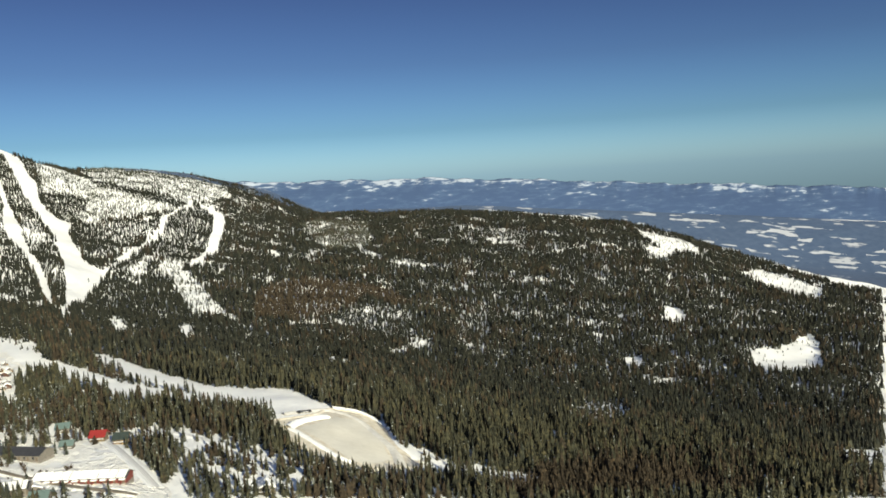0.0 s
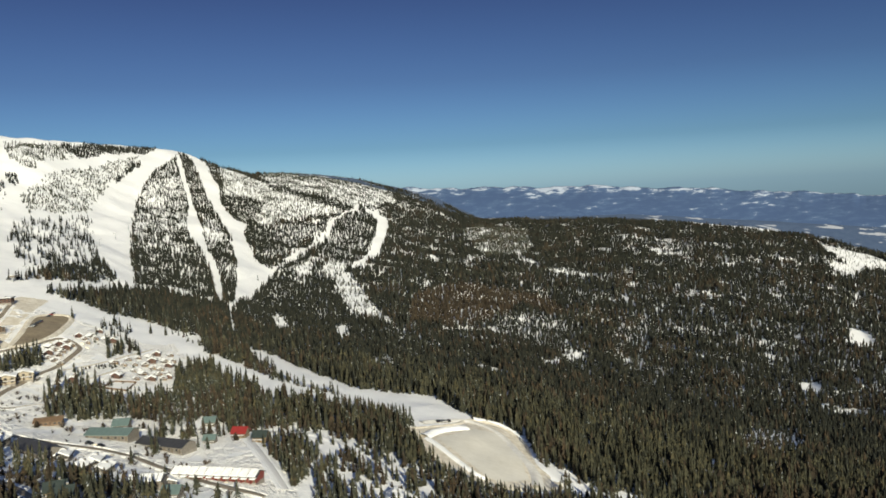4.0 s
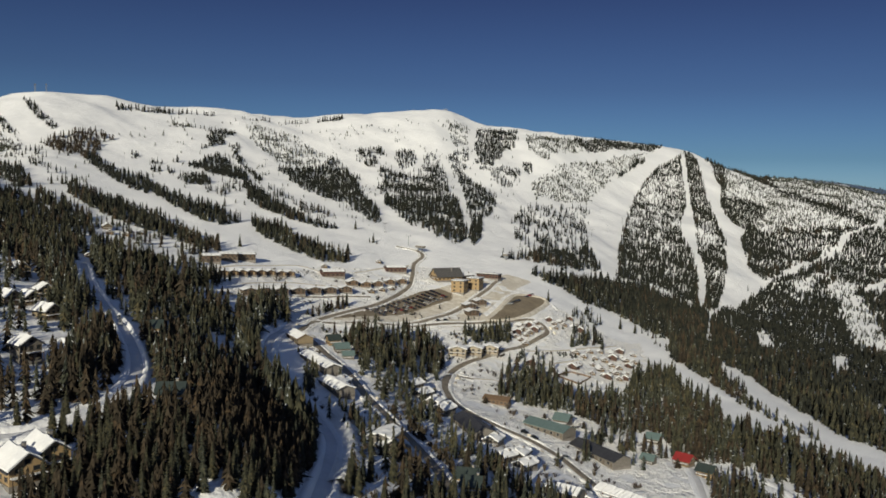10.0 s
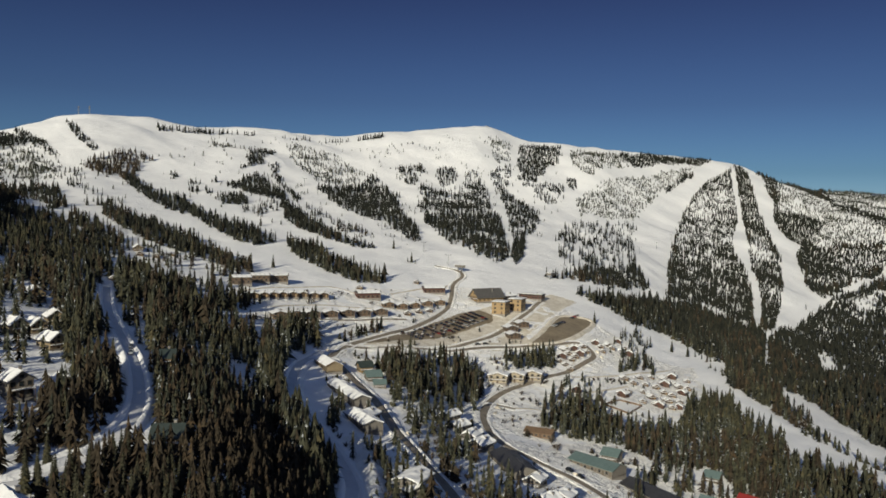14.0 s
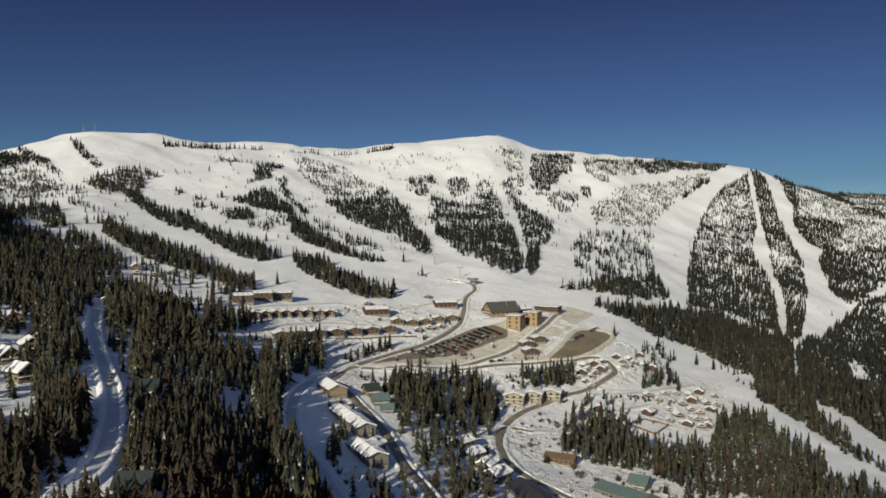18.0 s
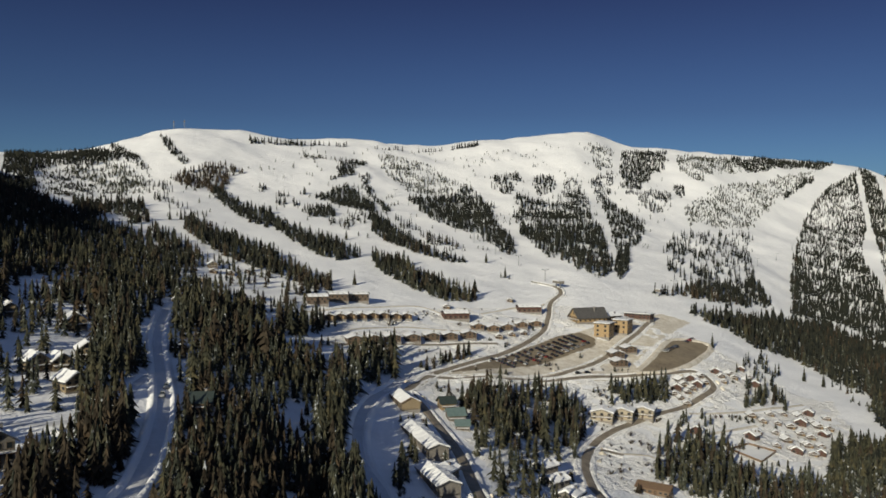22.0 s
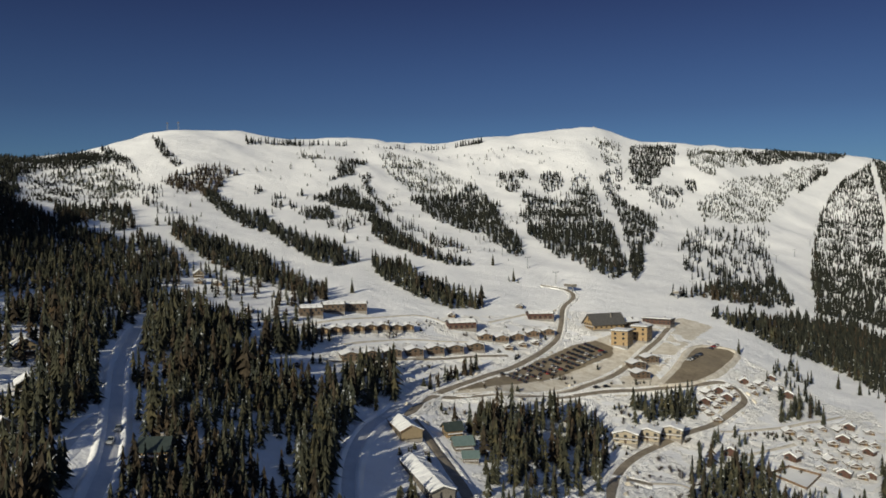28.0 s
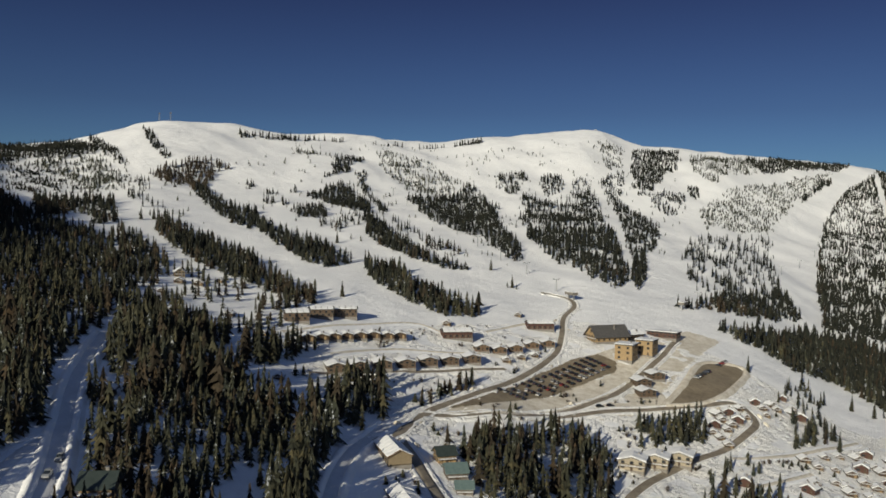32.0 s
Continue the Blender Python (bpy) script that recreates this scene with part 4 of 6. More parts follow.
plots(
    ("teal_house", 173, 316, -52, 0), ("teal_house", 128, 334, -46, 0), ("teal_house", 89, 197, -49, 0),
    ("brown_hall", 97, 358, -32, 0), ("snowy_house", 50, 336, -42, 0), ("snowy_house", 54, 322, -43, 0),
    ("snowy_house", 48, 351, -41, 0), ("snowy_house", 57, 312, -44, 0), ("snowy_house", 79, 242, -49, 0),
    ("snowy_house", 72, 249, -48, 0), ("snowy_house", 82, 217, -51, 0), ("snowy_house", 182, 163, -34, 0),
)
plots(
    ("snowy_house", 96, 217, -19, 0), ("timber_house", -117, 203, 31, 0),
    ("grey_house", -103, 201, 43, 0), ("tan_house", -76, 127, 37, 0), ("tan_house", -80, 121, 39, 0),
    ("green_house", -54, 174, -1, 0), ("hut", 17, 219, -31, 0),
    ("snowy_house", 73, 273, -34, 0),
)
plots(
    ("snowy_house", 80, 255, -36, 0), ("snowy_house", 4, 298, -23, 0), ("snowy_house", 2, 324, -22, 0),
    ("green_house", 46, 205, -23, 0), ("long_red_row", 122, 219, -60, 44), ("teal_long", 113, 312, -56, 25),
    ("dark_long", 129, 283, -70, 31), ("dark_long", 67, 288, -82, 29), ("snow_long", -4, 337, -72, 41),
    ("snow_long", 86, 216, -43, 17), ("snow_long", 2, 288, -70, 23),
)
# ---- trees in stands ----
def inside(poly, x, y):
    hit = np.zeros(x.shape, bool)
    px, py = poly[-1]
    for qx, qy in poly:
        cut = ((qy > y) != (py > y)) & (x < (px - qx) * (y - qy) / (py - qy + 1e-9) + qx)
        hit ^= cut
        px, py = qx, qy
    return hit


def fir_template(tiers, boughs, rng, ragged, girth=0.15):
    """Unit conifer: stacked whorls of drooping boughs, with notches between the boughs."""
    v, f = [], []
    for k in range(tiers):
        low, high = k / tiers, min(1.0, (k + 1.5) / tiers)
        low = 0.06 + 0.94 * low
        rim = girth * (1 - low) ** 0.85 * rng.uniform(0.85, 1.12) + 0.012
        base = len(v)
        turn = rng.random() * 6.28
        for s in range(boughs):
            a = turn + s * 6.283 / boughs + rng.normal(0, 0.12)
            q = rim * (1 + ragged * (rng.random() - 0.5) * 2)
            v.append((q * math.cos(a), q * math.sin(a), low - 0.02 - 0.05 * rng.random()))
            a += 3.1416 / boughs
            v.append((0.52 * rim * math.cos(a), 0.52 * rim * math.sin(a), low + 0.03 + 0.02 * rng.random()))
        v.append((0.01 * (rng.random() - 0.5), 0.01 * (rng.random() - 0.5), high))
        for s in range(2 * boughs):
            f.append((base + s, base + (s + 1) % (2 * boughs), base + 2 * boughs))
    return np.array(v), np.array(f)


def shrub_template(rng, stems=20):
    """Unit bare shrub: thin stems that spread and fork from the ground."""
    v, f = [], []
    for _ in range(stems):
        a, spread, top = rng.random() * 6.283, rng.uniform(0.06, 0.42), rng.uniform(0.55, 1.0)
        c, s, w = math.cos(a), math.sin(a), rng.uniform(0.012, 0.026)
        mid = (0.45 * spread * c, 0.45 * spread * s, 0.5 * top)
        base = len(v)
        v += [(0.05 * c, 0.05 * s, 0.0), (mid[0] - w * s, mid[1] + w * c, mid[2]), (mid[0] + w * s, mid[1] - w * c, mid[2]), (spread * c, spread * s, top), (spread * math.cos(a + 0.5), spread * math.sin(a + 0.5), top * 0.86)]
        f += [(base, base + 1, base + 2), (base + 1, base + 2, base + 3), (base + 1, base + 2, base + 4)]
    return np.array(v), np.array(f)


def plant(name, x, y, height, width, templates, mat, rng):
    """One mesh of many trees, each a turned and scaled template standing on the ground."""
    z = ground_z(x, y)
    pick = rng.integers(0, len(templates), len(x))
    turn = rng.random(len(x)) * 6.283
    lean = rng.normal(0, 0.02, (len(x), 2))
    allv, allf, count = [], [], 0
    for k, (tv, tf) in enumerate(templates):
        m = pick == k
        n = int(m.sum())
        if not n:
            continue
        c, s = np.cos(turn[m])[:, None], np.sin(turn[m])[:, None]
        h, w = height[m][:, None], (height * width)[m][:, None]
        vz = tv[None, :, 2] * h
        vx = (tv[None, :, 0] * c - tv[None, :, 1] * s) * w + lean[m][:, :1] * vz
        vy = (tv[None, :, 0] * s + tv[None, :, 1] * c) * w + lean[m][:, 1:] * vz
        verts = np.stack([vx + x[m][:, None], vy + y[m][:, None], vz + z[m][:, None] - 0.3], -1).reshape(-1, 3)
        faces = (tf[None] + (np.arange(n) * len(tv))[:, None, None]).reshape(-1, 3) + count
        allv.append(verts)
        allf.append(faces)
        count += len(verts)
    return mesh_from(name, np.concatenate(allv), np.concatenate(allf), mat)


def grid_points(r0, r1, a0, a1, step, rng):
    """Scattered places in a sector of the plan."""
    reach = np.arange(-r1, r1, step)
    x, y = np.meshgrid(reach, reach)
    x = x.ravel() + rng.uniform(-0.48, 0.48, x.size) * step
    y = y.ravel() + rng.uniform(-0.48, 0.48, y.size) * step
    r, a = np.hypot(x, y), np.degrees(np.arctan2(x, y))
    keep = (r > r0) & (r < r1) & (a > a0) & (a < a1)
    return x[keep], y[keep]


CLUMPY = ("near_forest", "near_forest_low", "near_larch", "middle_forest", "middle_forest_low", "shade_forest", "shade_forest_top", "left_edge_forest")
BRUSHY = {"creek_trees": 0.5, "creek_larch": 0.6, "lower_village_trees": 0.5, "village_scatter": 0.55, "yard_scatter": 0.7, "row_trees": 0.4, "creek_brush": 1.0, "bend_brush": 0.8, "verge_brush": 0.9, "lane_fringe": 0.3, "south_yard_trees": 0.3, "bank_brush": 0.8}


def cover_at(x, y):
    """Which stand a place belongs to: cover, heights and kind; the later stands lie over the earlier."""
    cover, low, high, kind = np.zeros(len(x)), np.full(len(x), 8.0), np.full(len(x), 12.0), np.zeros(len(x), int)
    wild = np.zeros(len(x), bool)
    thinner = np.zeros(len(x))
    brushy = np.zeros(len(x))
    clumpy = np.zeros(len(x), bool)
    reach = np.clip(np.hypot(x, y) / 1400, 0.3, 1.1)
    ex = x + reach * (6 * wave(x, y, 15, 21) + 4 * wave(x, y, 5.3, 22))
    ey = y + reach * (6 * wave(x, y, 15, 23) + 4 * wave(x, y, 5.3, 24))
    for name, c, lo, hi, k, outline in STANDS:
        calm = 0.35 if c < 0.11 or "chute" in name or "ledge" in name else 1.0  # cut runs have straighter edges
        m = inside(outline, x + calm * (ex - x), y + calm * (ey - y))
        if "scatter" in name:  # in clumps, with bare snow between
            c = c * np.clip(2.5 * (wave(x[m], y[m], 13, 51) + 0.6 * wave(x[m], y[m], 31, 52)), 0.02, 2.5)
        cover[m], low[m], high[m], kind[m] = c, lo, hi, k
        wild[m] = name in ("mountain_right_forest", "east_hill_forest") or "fleck" in name
        brushy[m] = BRUSHY.get(name, 0.0)
        clumpy[m] = name in CLUMPY
        thinner[m] = 0.08 if "fleck" in name else 0.0
    gaps = 0.75 * wave(x, y, 26, 4) + 0.7 * wave(x, y, 11, 5) + 0.45 * wave(x, y, 90, 6) + 0.5 * wave(x, y, 5.5, 7)
    r, a = np.hypot(x, y), np.degrees(np.arctan2(x, y))
    thin = np.clip(0.48 - 0.30 * np.clip((r - 1300) / 900, 0, 1) - 0.22 * ((a > 30) & (a < 50)), 0.1, 1)
    cover = np.where(wild, cover * np.clip(1.25 - np.clip(gaps + thinner - thin - 0.06, 0, 1) * 3.0, 0.05, 1.2), cover)
    cover = np.where(~wild & (cover > 0.15), cover * np.clip(1.15 - 0.5 * np.clip(gaps, 0, 1), 0.2, 1.15), cover)
    clumps = 1 + 1.1 * wave(x, y, 9, 61) + 0.5 * wave(x, y, 23, 62)
    cover = np.where(~wild & (r > 700) & (cover > 0.15) & (cover < 0.72), cover * np.clip(clumps, 0.12, 2.0), cover)
    cover = np.where(clumpy, cover * np.clip(0.95 + 0.8 * wave(x, y, 6.5, 71) + 0.5 * wave(x, y, 15, 72), 0.12, 1.2), cover)
    luck = np.random.default_rng(17).random(len(x))
    brown = wave(x, y, 60, 31) + 0.6 * wave(x, y, 24, 32)
    kind = np.where(wild & (luck < np.clip(0.05 + 0.5 * brown, 0.02, 0.6)), 2, np.where(wild & (luck > 0.93), 1, kind))
    kind = np.where(clumpy & (kind == 0) & (r < 300) & (luck < 0.45), 2, kind)
    near = ~wild & (kind == 0) & (r < 900)
    kind = np.where(near & (luck < np.clip(0.16 + 0.4 * brown, 0.05, 0.5)), 2, np.where(near & (luck > np.where(r < 460, 0.68, 0.9)), 1, kind))
    scrub = np.random.default_rng(18).random(len(x)) < brushy
    kind = np.where(scrub, 3, kind)
    low, high = np.where(scrub, 1.8, low), np.where(scrub, 5.0, high)
    return cover, low, high, kind


def near_line(x, y, course, reach):
    """True where a place lies within reach of a road's course."""
    hit = np.zeros(x.shape, bool)
    for (ax, ay), (bx, by) in zip(course[:-1], course[1:]):
        dx, dy = bx - ax, by - ay
        f = np.clip(((x - ax) * dx + (y - ay) * dy) / (dx * dx + dy * dy + 1e-9), 0, 1)
        hit |= np.hypot(x - ax - f * dx, y - ay - f * dy) < reach
    return hit


KEEP_OFF = []  # plots of buildings: place and radius


def free_of_works(x, y):
    ok = np.ones(x.shape, bool)
    for width, course in ROADS.values():
        ok &= ~near_line(x, y, course, width * 0.5 + 2.5)
    for outline in LOTS.values():
        ok &= ~inside(outline, x, y)
    for px, py, reach in KEEP_OFF:
        ok &= np.hypot(x - px, y - py) > reach
    return ok

DIRT = surface("slushy_road_dirt", (0.12, 0.095, 0.065), (0.36, 0.31, 0.24), 0.16, 0.7, bump=0.5, depth=0.12)
LOT_DIRT = surface("sanded_lot", (0.14, 0.11, 0.072), (0.31, 0.255, 0.175), 0.08, 0.75, bump=0.4, depth=0.1)
SANDY_SNOW = surface("sand_strewn_snow", (0.46, 0.39, 0.28), (0.86, 0.82, 0.74), 0.22, 0.85, bump=0.8, depth=0.4)
BANK = surface("dirty_ploughed_snow", (0.52, 0.49, 0.44), (0.78, 0.77, 0.75), 0.25, 0.8, bump=0.7, depth=0.25)
PACKED = surface("packed_snow_road", (0.55, 0.55, 0.56), (0.72, 0.72, 0.73), 0.1, 0.7, bump=0.4, depth=0.1)


def smooth_course(course, step):
    """A course rounded through its points (Catmull-Rom), at even steps."""
    p = np.array([course[0], *course, course[-1]], float)
    out = []
    for i in range(1, len(p) - 2):
        a, b, c, d = p[i - 1], p[i], p[i + 1], p[i + 2]
        n = max(2, int(np.hypot(*(c - b)) / step))
        for t in np.arange(n) / n:
            out.append(0.5 * (2 * b + (c - a) * t + (2 * a - 5 * b + 4 * c - d) * t * t + (3 * b - a - 3 * c + d) * t ** 3))
    out.append(p[-2])
    return np.array(out)


def ribbon(name, course, offsets, heights, mat):
    """A strip laid along a course over the ground: offsets to the side, heights above the ground."""
    q = smooth_course(course, 4.0)
    along = np.gradient(q, axis=0)
    side = np.stack([along[:, 1], -along[:, 0]], 1) / (np.linalg.norm(along, axis=1)[:, None] + 1e-9)
    off, hts = np.array(offsets, float), np.array(heights, float)
    xy = q[:, None, :] + side[:, None, :] * off[None, :, None]
    z = ground_z(xy[..., 0], xy[..., 1]) + hts[None, :]
    rough = (0.22 * wave(xy[..., 0], xy[..., 1], 2.3, 8) + 0.3 * wave(xy[..., 0], xy[..., 1], 6.1, 18)) * (hts[None, :] > 0.48)
    v = np.concatenate([xy, (z + rough)[..., None]], -1).reshape(-1, 3)
    n, k = len(q), len(off)
    i, j = np.meshgrid(np.arange(n - 1), np.arange(k - 1), indexing="ij")
    f = np.stack([i * k + j, i * k + j + 1, (i + 1) * k + j + 1, (i + 1) * k + j], -1).reshape(-1, 4)
    return mesh_from(name, v, f[:, ::-1], mat, True)


def build_roads():
    snowy = ("village_road", "shade_lane", "branch_lane", "track_g", "track_h")
    for name, (width, course) in ROADS.items():
        h = width * 0.38
        mat = PACKED if name in snowy else SANDY_SNOW if name.startswith("track") else DIRT
        road = ribbon("road", course, [-h - 0.6, -h, -h / 3, h / 3, h, h + 0.6], [-0.3, 0.42, 0.48, 0.48, 0.42, -0.3], mat)
        tagged(road, "packed snowy lane between the trees" if name in snowy else "brown sanded winter road with ploughed edges", "road", kind="structure")
        for s in (-1, 1):
            offs = [s * (h + d) for d in (-0.1, 0.5, 1.2, 2.2, 3.4)]
            bank = ribbon("snowbank", course, offs, [0.2, 0.55, 0.8, 0.55, -0.3] if mat is DIRT else [0.3, 1.0, 1.7, 1.0, -0.3] if name in ("village_road", "shade_lane") else [0.3, 0.36, 0.4, 0.25, -0.3], TRAMPLED if mat is DIRT else SNOW)
            tagged(bank, "ridge of ploughed snow along the road", "snowbank", kind="structure")


def sheet(name, outline, cell, lift, mat, drift=0.0):
    """A ground patch of fine cells within an outline, laid just over the ground."""
    pts = np.array(outline, float)
    gx, gy = np.meshgrid(np.arange(pts[:, 0].min() - cell, pts[:, 0].max() + cell, cell), np.arange(pts[:, 1].min() - cell, pts[:, 1].max() + cell, cell))
    wob = 1.2 * wave(gx, gy, 5, 9)
    z = ground_z(gx, gy) + lift + drift * 0.5 * (wave(gx, gy, 3.3, 41) * wave(gx, gy, 11, 43) + wave(gx + 9 * wave(gx, gy, 14, 44), gy, 8, 42) + 0.6 * wave(gy, gx, 5.1, 45))
    v = np.stack([gx, gy, z], -1).reshape(-1, 3)
    rows, cols = gx.shape
    i, j = np.meshgrid(np.arange(rows - 1), np.arange(cols - 1), indexing="ij")
    keep = inside(outline, gx[:-1, :-1] + cell / 2 + wob[:-1, :-1], gy[:-1, :-1] + cell / 2 + wob[:-1, :-1])
    f = np.stack([i * cols + j, i * cols + j + 1, (i + 1) * cols + j + 1, (i + 1) * cols + j], -1)[keep]
    used, flat = np.unique(f, return_inverse=True)
    return mesh_from(name, v[used], flat.reshape(-1, 4), mat, True)


def trampled_material():
    """Snow that has been driven and walked on: lumps and ruts at two sizes, with dirt in places."""
    m, n, l, s = material("trampled_village_snow", 0.8)
    co = n.new("ShaderNodeTexCoord").outputs["Object"]
    broad, lumps, ruts = noise_node(n, l, 0.03, 5, co), noise_node(n, l, 0.16, 5, co, 0.65), noise_node(n, l, 0.7, 4, co)
    base = ramp_node(n, l, broad.outputs[0], [(0.35, (0.85, 0.83, 0.78)), (0.6, (0.95, 0.945, 0.93))])
    dirty = ramp_node(n, l, lumps.outputs[0], [(0.26, (0.42, 0.37, 0.29)), (0.40, (0.93, 0.92, 0.90))])
    l.new(mix_node(n, l, 0.32, base.outputs[0], dirty.outputs[0]), s.inputs["Base Color"])
    add = n.new("ShaderNodeMath")
    add.operation = "MULTIPLY_ADD"
    add.inputs[1].default_value = 4.0
    l.new(lumps.outputs[0], add.inputs[0])
    l.new(ruts.outputs[0], add.inputs[2])
    bump_node(n, l, add.outputs[0], 0.9, 1.1, s)
    return m


TRAMPLED = trampled_material()
build_roads()
tagged(sheet("pavement", VILLAGE_SNOW, 2.0, 0.10, TRAMPLED, 0.55), "trampled and drifted snow between the houses", "snow", kind="structure")
tagged(sheet("pavement", SOUTH_YARD, 1.6, 0.12, TRAMPLED, 0.4), "lumpy trampled snow round the row houses", "snow", kind="structure")
tagged(sheet("pavement", SAND_SLOPE, 2.0, 0.16, SANDY_SNOW, 0.16), "sand-strewn snow slopes round the parking ground", "snow", kind="structure")
for name, outline in LOTS.items():
    rim = [*outline, outline[0]]
    if name != "long_lot":
        tagged(ribbon("snowbank", rim, [-3.0, -1.2, 0, 1.2, 3.0], [-0.2, 0.9, 1.3, 0.9, -0.2], SANDY_SNOW), "sandy bank of ploughed snow round the lot", "snowbank", kind="structure")
    tagged(sheet("pavement", outline, 1.5, 0.5, SANDY_SNOW if name == "rink_lot" else LOT_DIRT), "sanded brown parking ground ploughed clear of snow", "parking lot", kind="structure")

RINK_ICE = surface("scraped_rink_ice", (0.74, 0.745, 0.74), (0.86, 0.865, 0.86), 0.1, 0.45, bump=0.15, depth=0.04)
RINK_SNOW = surface("levelled_grey_snow", (0.60, 0.57, 0.50), (0.74, 0.71, 0.64), 0.05, 0.8, bump=0.2, depth=0.05)
tagged(sheet("pavement", [(8, 466), (29, 490), (67, 526), (119, 587), (124, 577), (99, 540), (64, 503), (35, 477)], 1.5, 0.55, SANDY_SNOW), "sand-strewn snow bank below the parking ground", "snowbank", kind="structure")
tagged(ribbon("snowbank", [(300, 266), (337, 262), (343, 236), (324, 202), (306, 176), (288, 160)], [-4, -1.5, 0, 1.5, 4], [0.3, 1.2, 1.6, 1.2, 0.3], BANK), "bank of ploughed snow round the level field", "snowbank", kind="structure")

tagged(ribbon("snowbank", [(-2, 264), (2, 245), (3, 209), (0, 182), (-3, 163)], [-5, -2, 0, 2, 5], [0.2, 2.2, 3.2, 2.0, 0.2], TRAMPLED), "high ploughed snowbank beside the valley road", "snowbank", kind="structure")
tagged(sheet("pavement", [(281, 233), (305, 237), (328, 243), (342, 233), (322, 201), (292, 169), (266, 168), (262, 178)], 1.5, 0.62, RINK_SNOW), "wide groomed pad of grey packed snow beside the forest", "snow pad", kind="structure")
tagged(ribbon("snowbank", [(275, 238), (291, 244), (305, 245), (321, 245)], (-4.5, -2.5, 0, 2.5, 4.5), (0.1, 1.7, 2.6, 1.7, 0.1), SNOW), "white ploughed windrow along the snow pad", "snowbank", kind="structure")
tagged(ribbon("snowbank", [(275, 235), (268, 215), (262, 196), (257, 179), (259, 172)], (-3, -1.5, 0, 1.5, 3), (0.1, 1.2, 1.7, 1.2, 0.1), SNOW), "long straight snow bank beside the snow pad", "snowbank", kind="structure")
tagged(ribbon("snowbank", [(349, 264), (364, 249), (358, 223), (324, 186), (310, 160)], (-4, -2, 0, 2, 4), (0.1, 1.5, 2.2, 1.5, 0.1), SNOW), "snow bank along the forest edge of the pad", "snowbank", kind="structure")
tagged(sheet("pavement", [(159, 437), (173, 448), (186, 442), (170, 422)], 1.5, 0.5, RINK_ICE), "small levelled ice field between the chalets", "ice rink", kind="structure")


# ---- heaps of ploughed snow along the roads and lots ----
def snow_heap(seed):
    """A lumpy mound of ploughed snow about 4 m long."""
    rnd = np.random.default_rng(seed)
    k, rings = 14, 5
    v, f = [], []
    for i in range(rings):
        reach = 1 - i / (rings - 0.4)
        for j in range(k):
            a = 6.2832 * j / k
            wob = 1 + 0.28 * np.sin(3 * a + seed) + 0.16 * rnd.normal()
            v.append((2.6 * reach * wob * np.cos(a), 1.5 * reach * wob * np.sin(a), -0.5 + 2.0 * (1 - reach ** 1.6) + 0.14 * rnd.normal()))
    v.append((0.1, 0.0, 1.55))
    for i in range(rings - 1):
        for j in range(k):
            f.append((i * k + j, i * k + (j + 1) % k, (i + 1) * k + (j + 1) % k))
            f.append((i * k + j, (i + 1) * k + (j + 1) % k, (i + 1) * k + j))
    top = (rings - 1) * k
    f += [(top + j, top + (j + 1) % k, len(v) - 1) for j in range(k)]
    ob = mesh_from("snow_heap", v, f, TRAMPLED if seed % 2 else SANDY_SNOW, True)
    return tagged(ob, "lumpy heap of ploughed white snow beside the road" if seed % 2 else "sandy heap of ploughed snow beside the road", "snow heap", "snow heaps along the roads")


def heap_snow():
    rnd = random.Random(77)
    shapes = []
    for name in ("main_road", "lodge_road", "lower_road", "valley_road", "straight_lane", "terrace_lane"):
        width, course = ROADS[name]
        q = smooth_course(course, 9.0)
        for i in range(1, len(q) - 1):
            if rnd.random() < 0.45:
                along = q[i + 1] - q[i - 1]
                side = np.array([along[1], -along[0]]) / (np.hypot(*along) + 1e-9)
                x, y = q[i] + side * rnd.choice((-1, 1)) * (width * 0.38 + rnd.uniform(2.2, 4.0))
                turn = math.degrees(math.atan2(along[1], along[0])) + rnd.uniform(-25, 25)
                size = rnd.uniform(0.5, 1.15)
                m = pose(x, y, float(ground_z(x, y)), 0, 0, turn) @ Matrix.Diagonal((size * rnd.uniform(0.8, 1.6), size, size * rnd.uniform(0.6, 1.1), 1))
                if len(shapes) < 4:
                    shapes.append(snow_heap(len(shapes) + 1))
                    shapes[-1].matrix_basis = m
                else:
                    copy_thing(rnd.choice(shapes), m)


heap_snow()
# ---- buildings ----
def paint(name, dark, light, scale=1.5, rough=0.75, metal=0.0):
    return surface(name, dark, light, scale, rough, metal, 0.25, 0.02)


WOOD_BROWN = paint("brown_stained_boards", (0.040, 0.025, 0.015), (0.095, 0.058, 0.035))
WOOD_MID = paint("mid_brown_boards", (0.085, 0.052, 0.030), (0.18, 0.118, 0.072))
WOOD_RUST = paint("rust_brown_boards", (0.062, 0.040, 0.026), (0.130, 0.088, 0.058))
WOOD_TAN = paint("tan_timber", (0.22, 0.15, 0.075), (0.35, 0.25, 0.135))
WALL_TAN = paint("tan_plaster", (0.15, 0.115, 0.07), (0.26, 0.205, 0.13))
WALL_RED = paint("red_painted_boards", (0.042, 0.018, 0.012), (0.085, 0.033, 0.023))
WALL_GREY = paint("grey_boards", (0.09, 0.08, 0.07), (0.20, 0.185, 0.165))
CREAM = paint("cream_boards", (0.25, 0.215, 0.16), (0.37, 0.32, 0.245))
ROW_RED = paint("bright_red_boards", (0.10, 0.022, 0.018), (0.18, 0.042, 0.034))
STONE = paint("stone_plinth", (0.12, 0.11, 0.10), (0.27, 0.25, 0.23), 0.8)
ROOF_DARK = paint("dark_sheet_roof", (0.035, 0.035, 0.04), (0.08, 0.08, 0.085), 0.6, 0.5, 0.3)
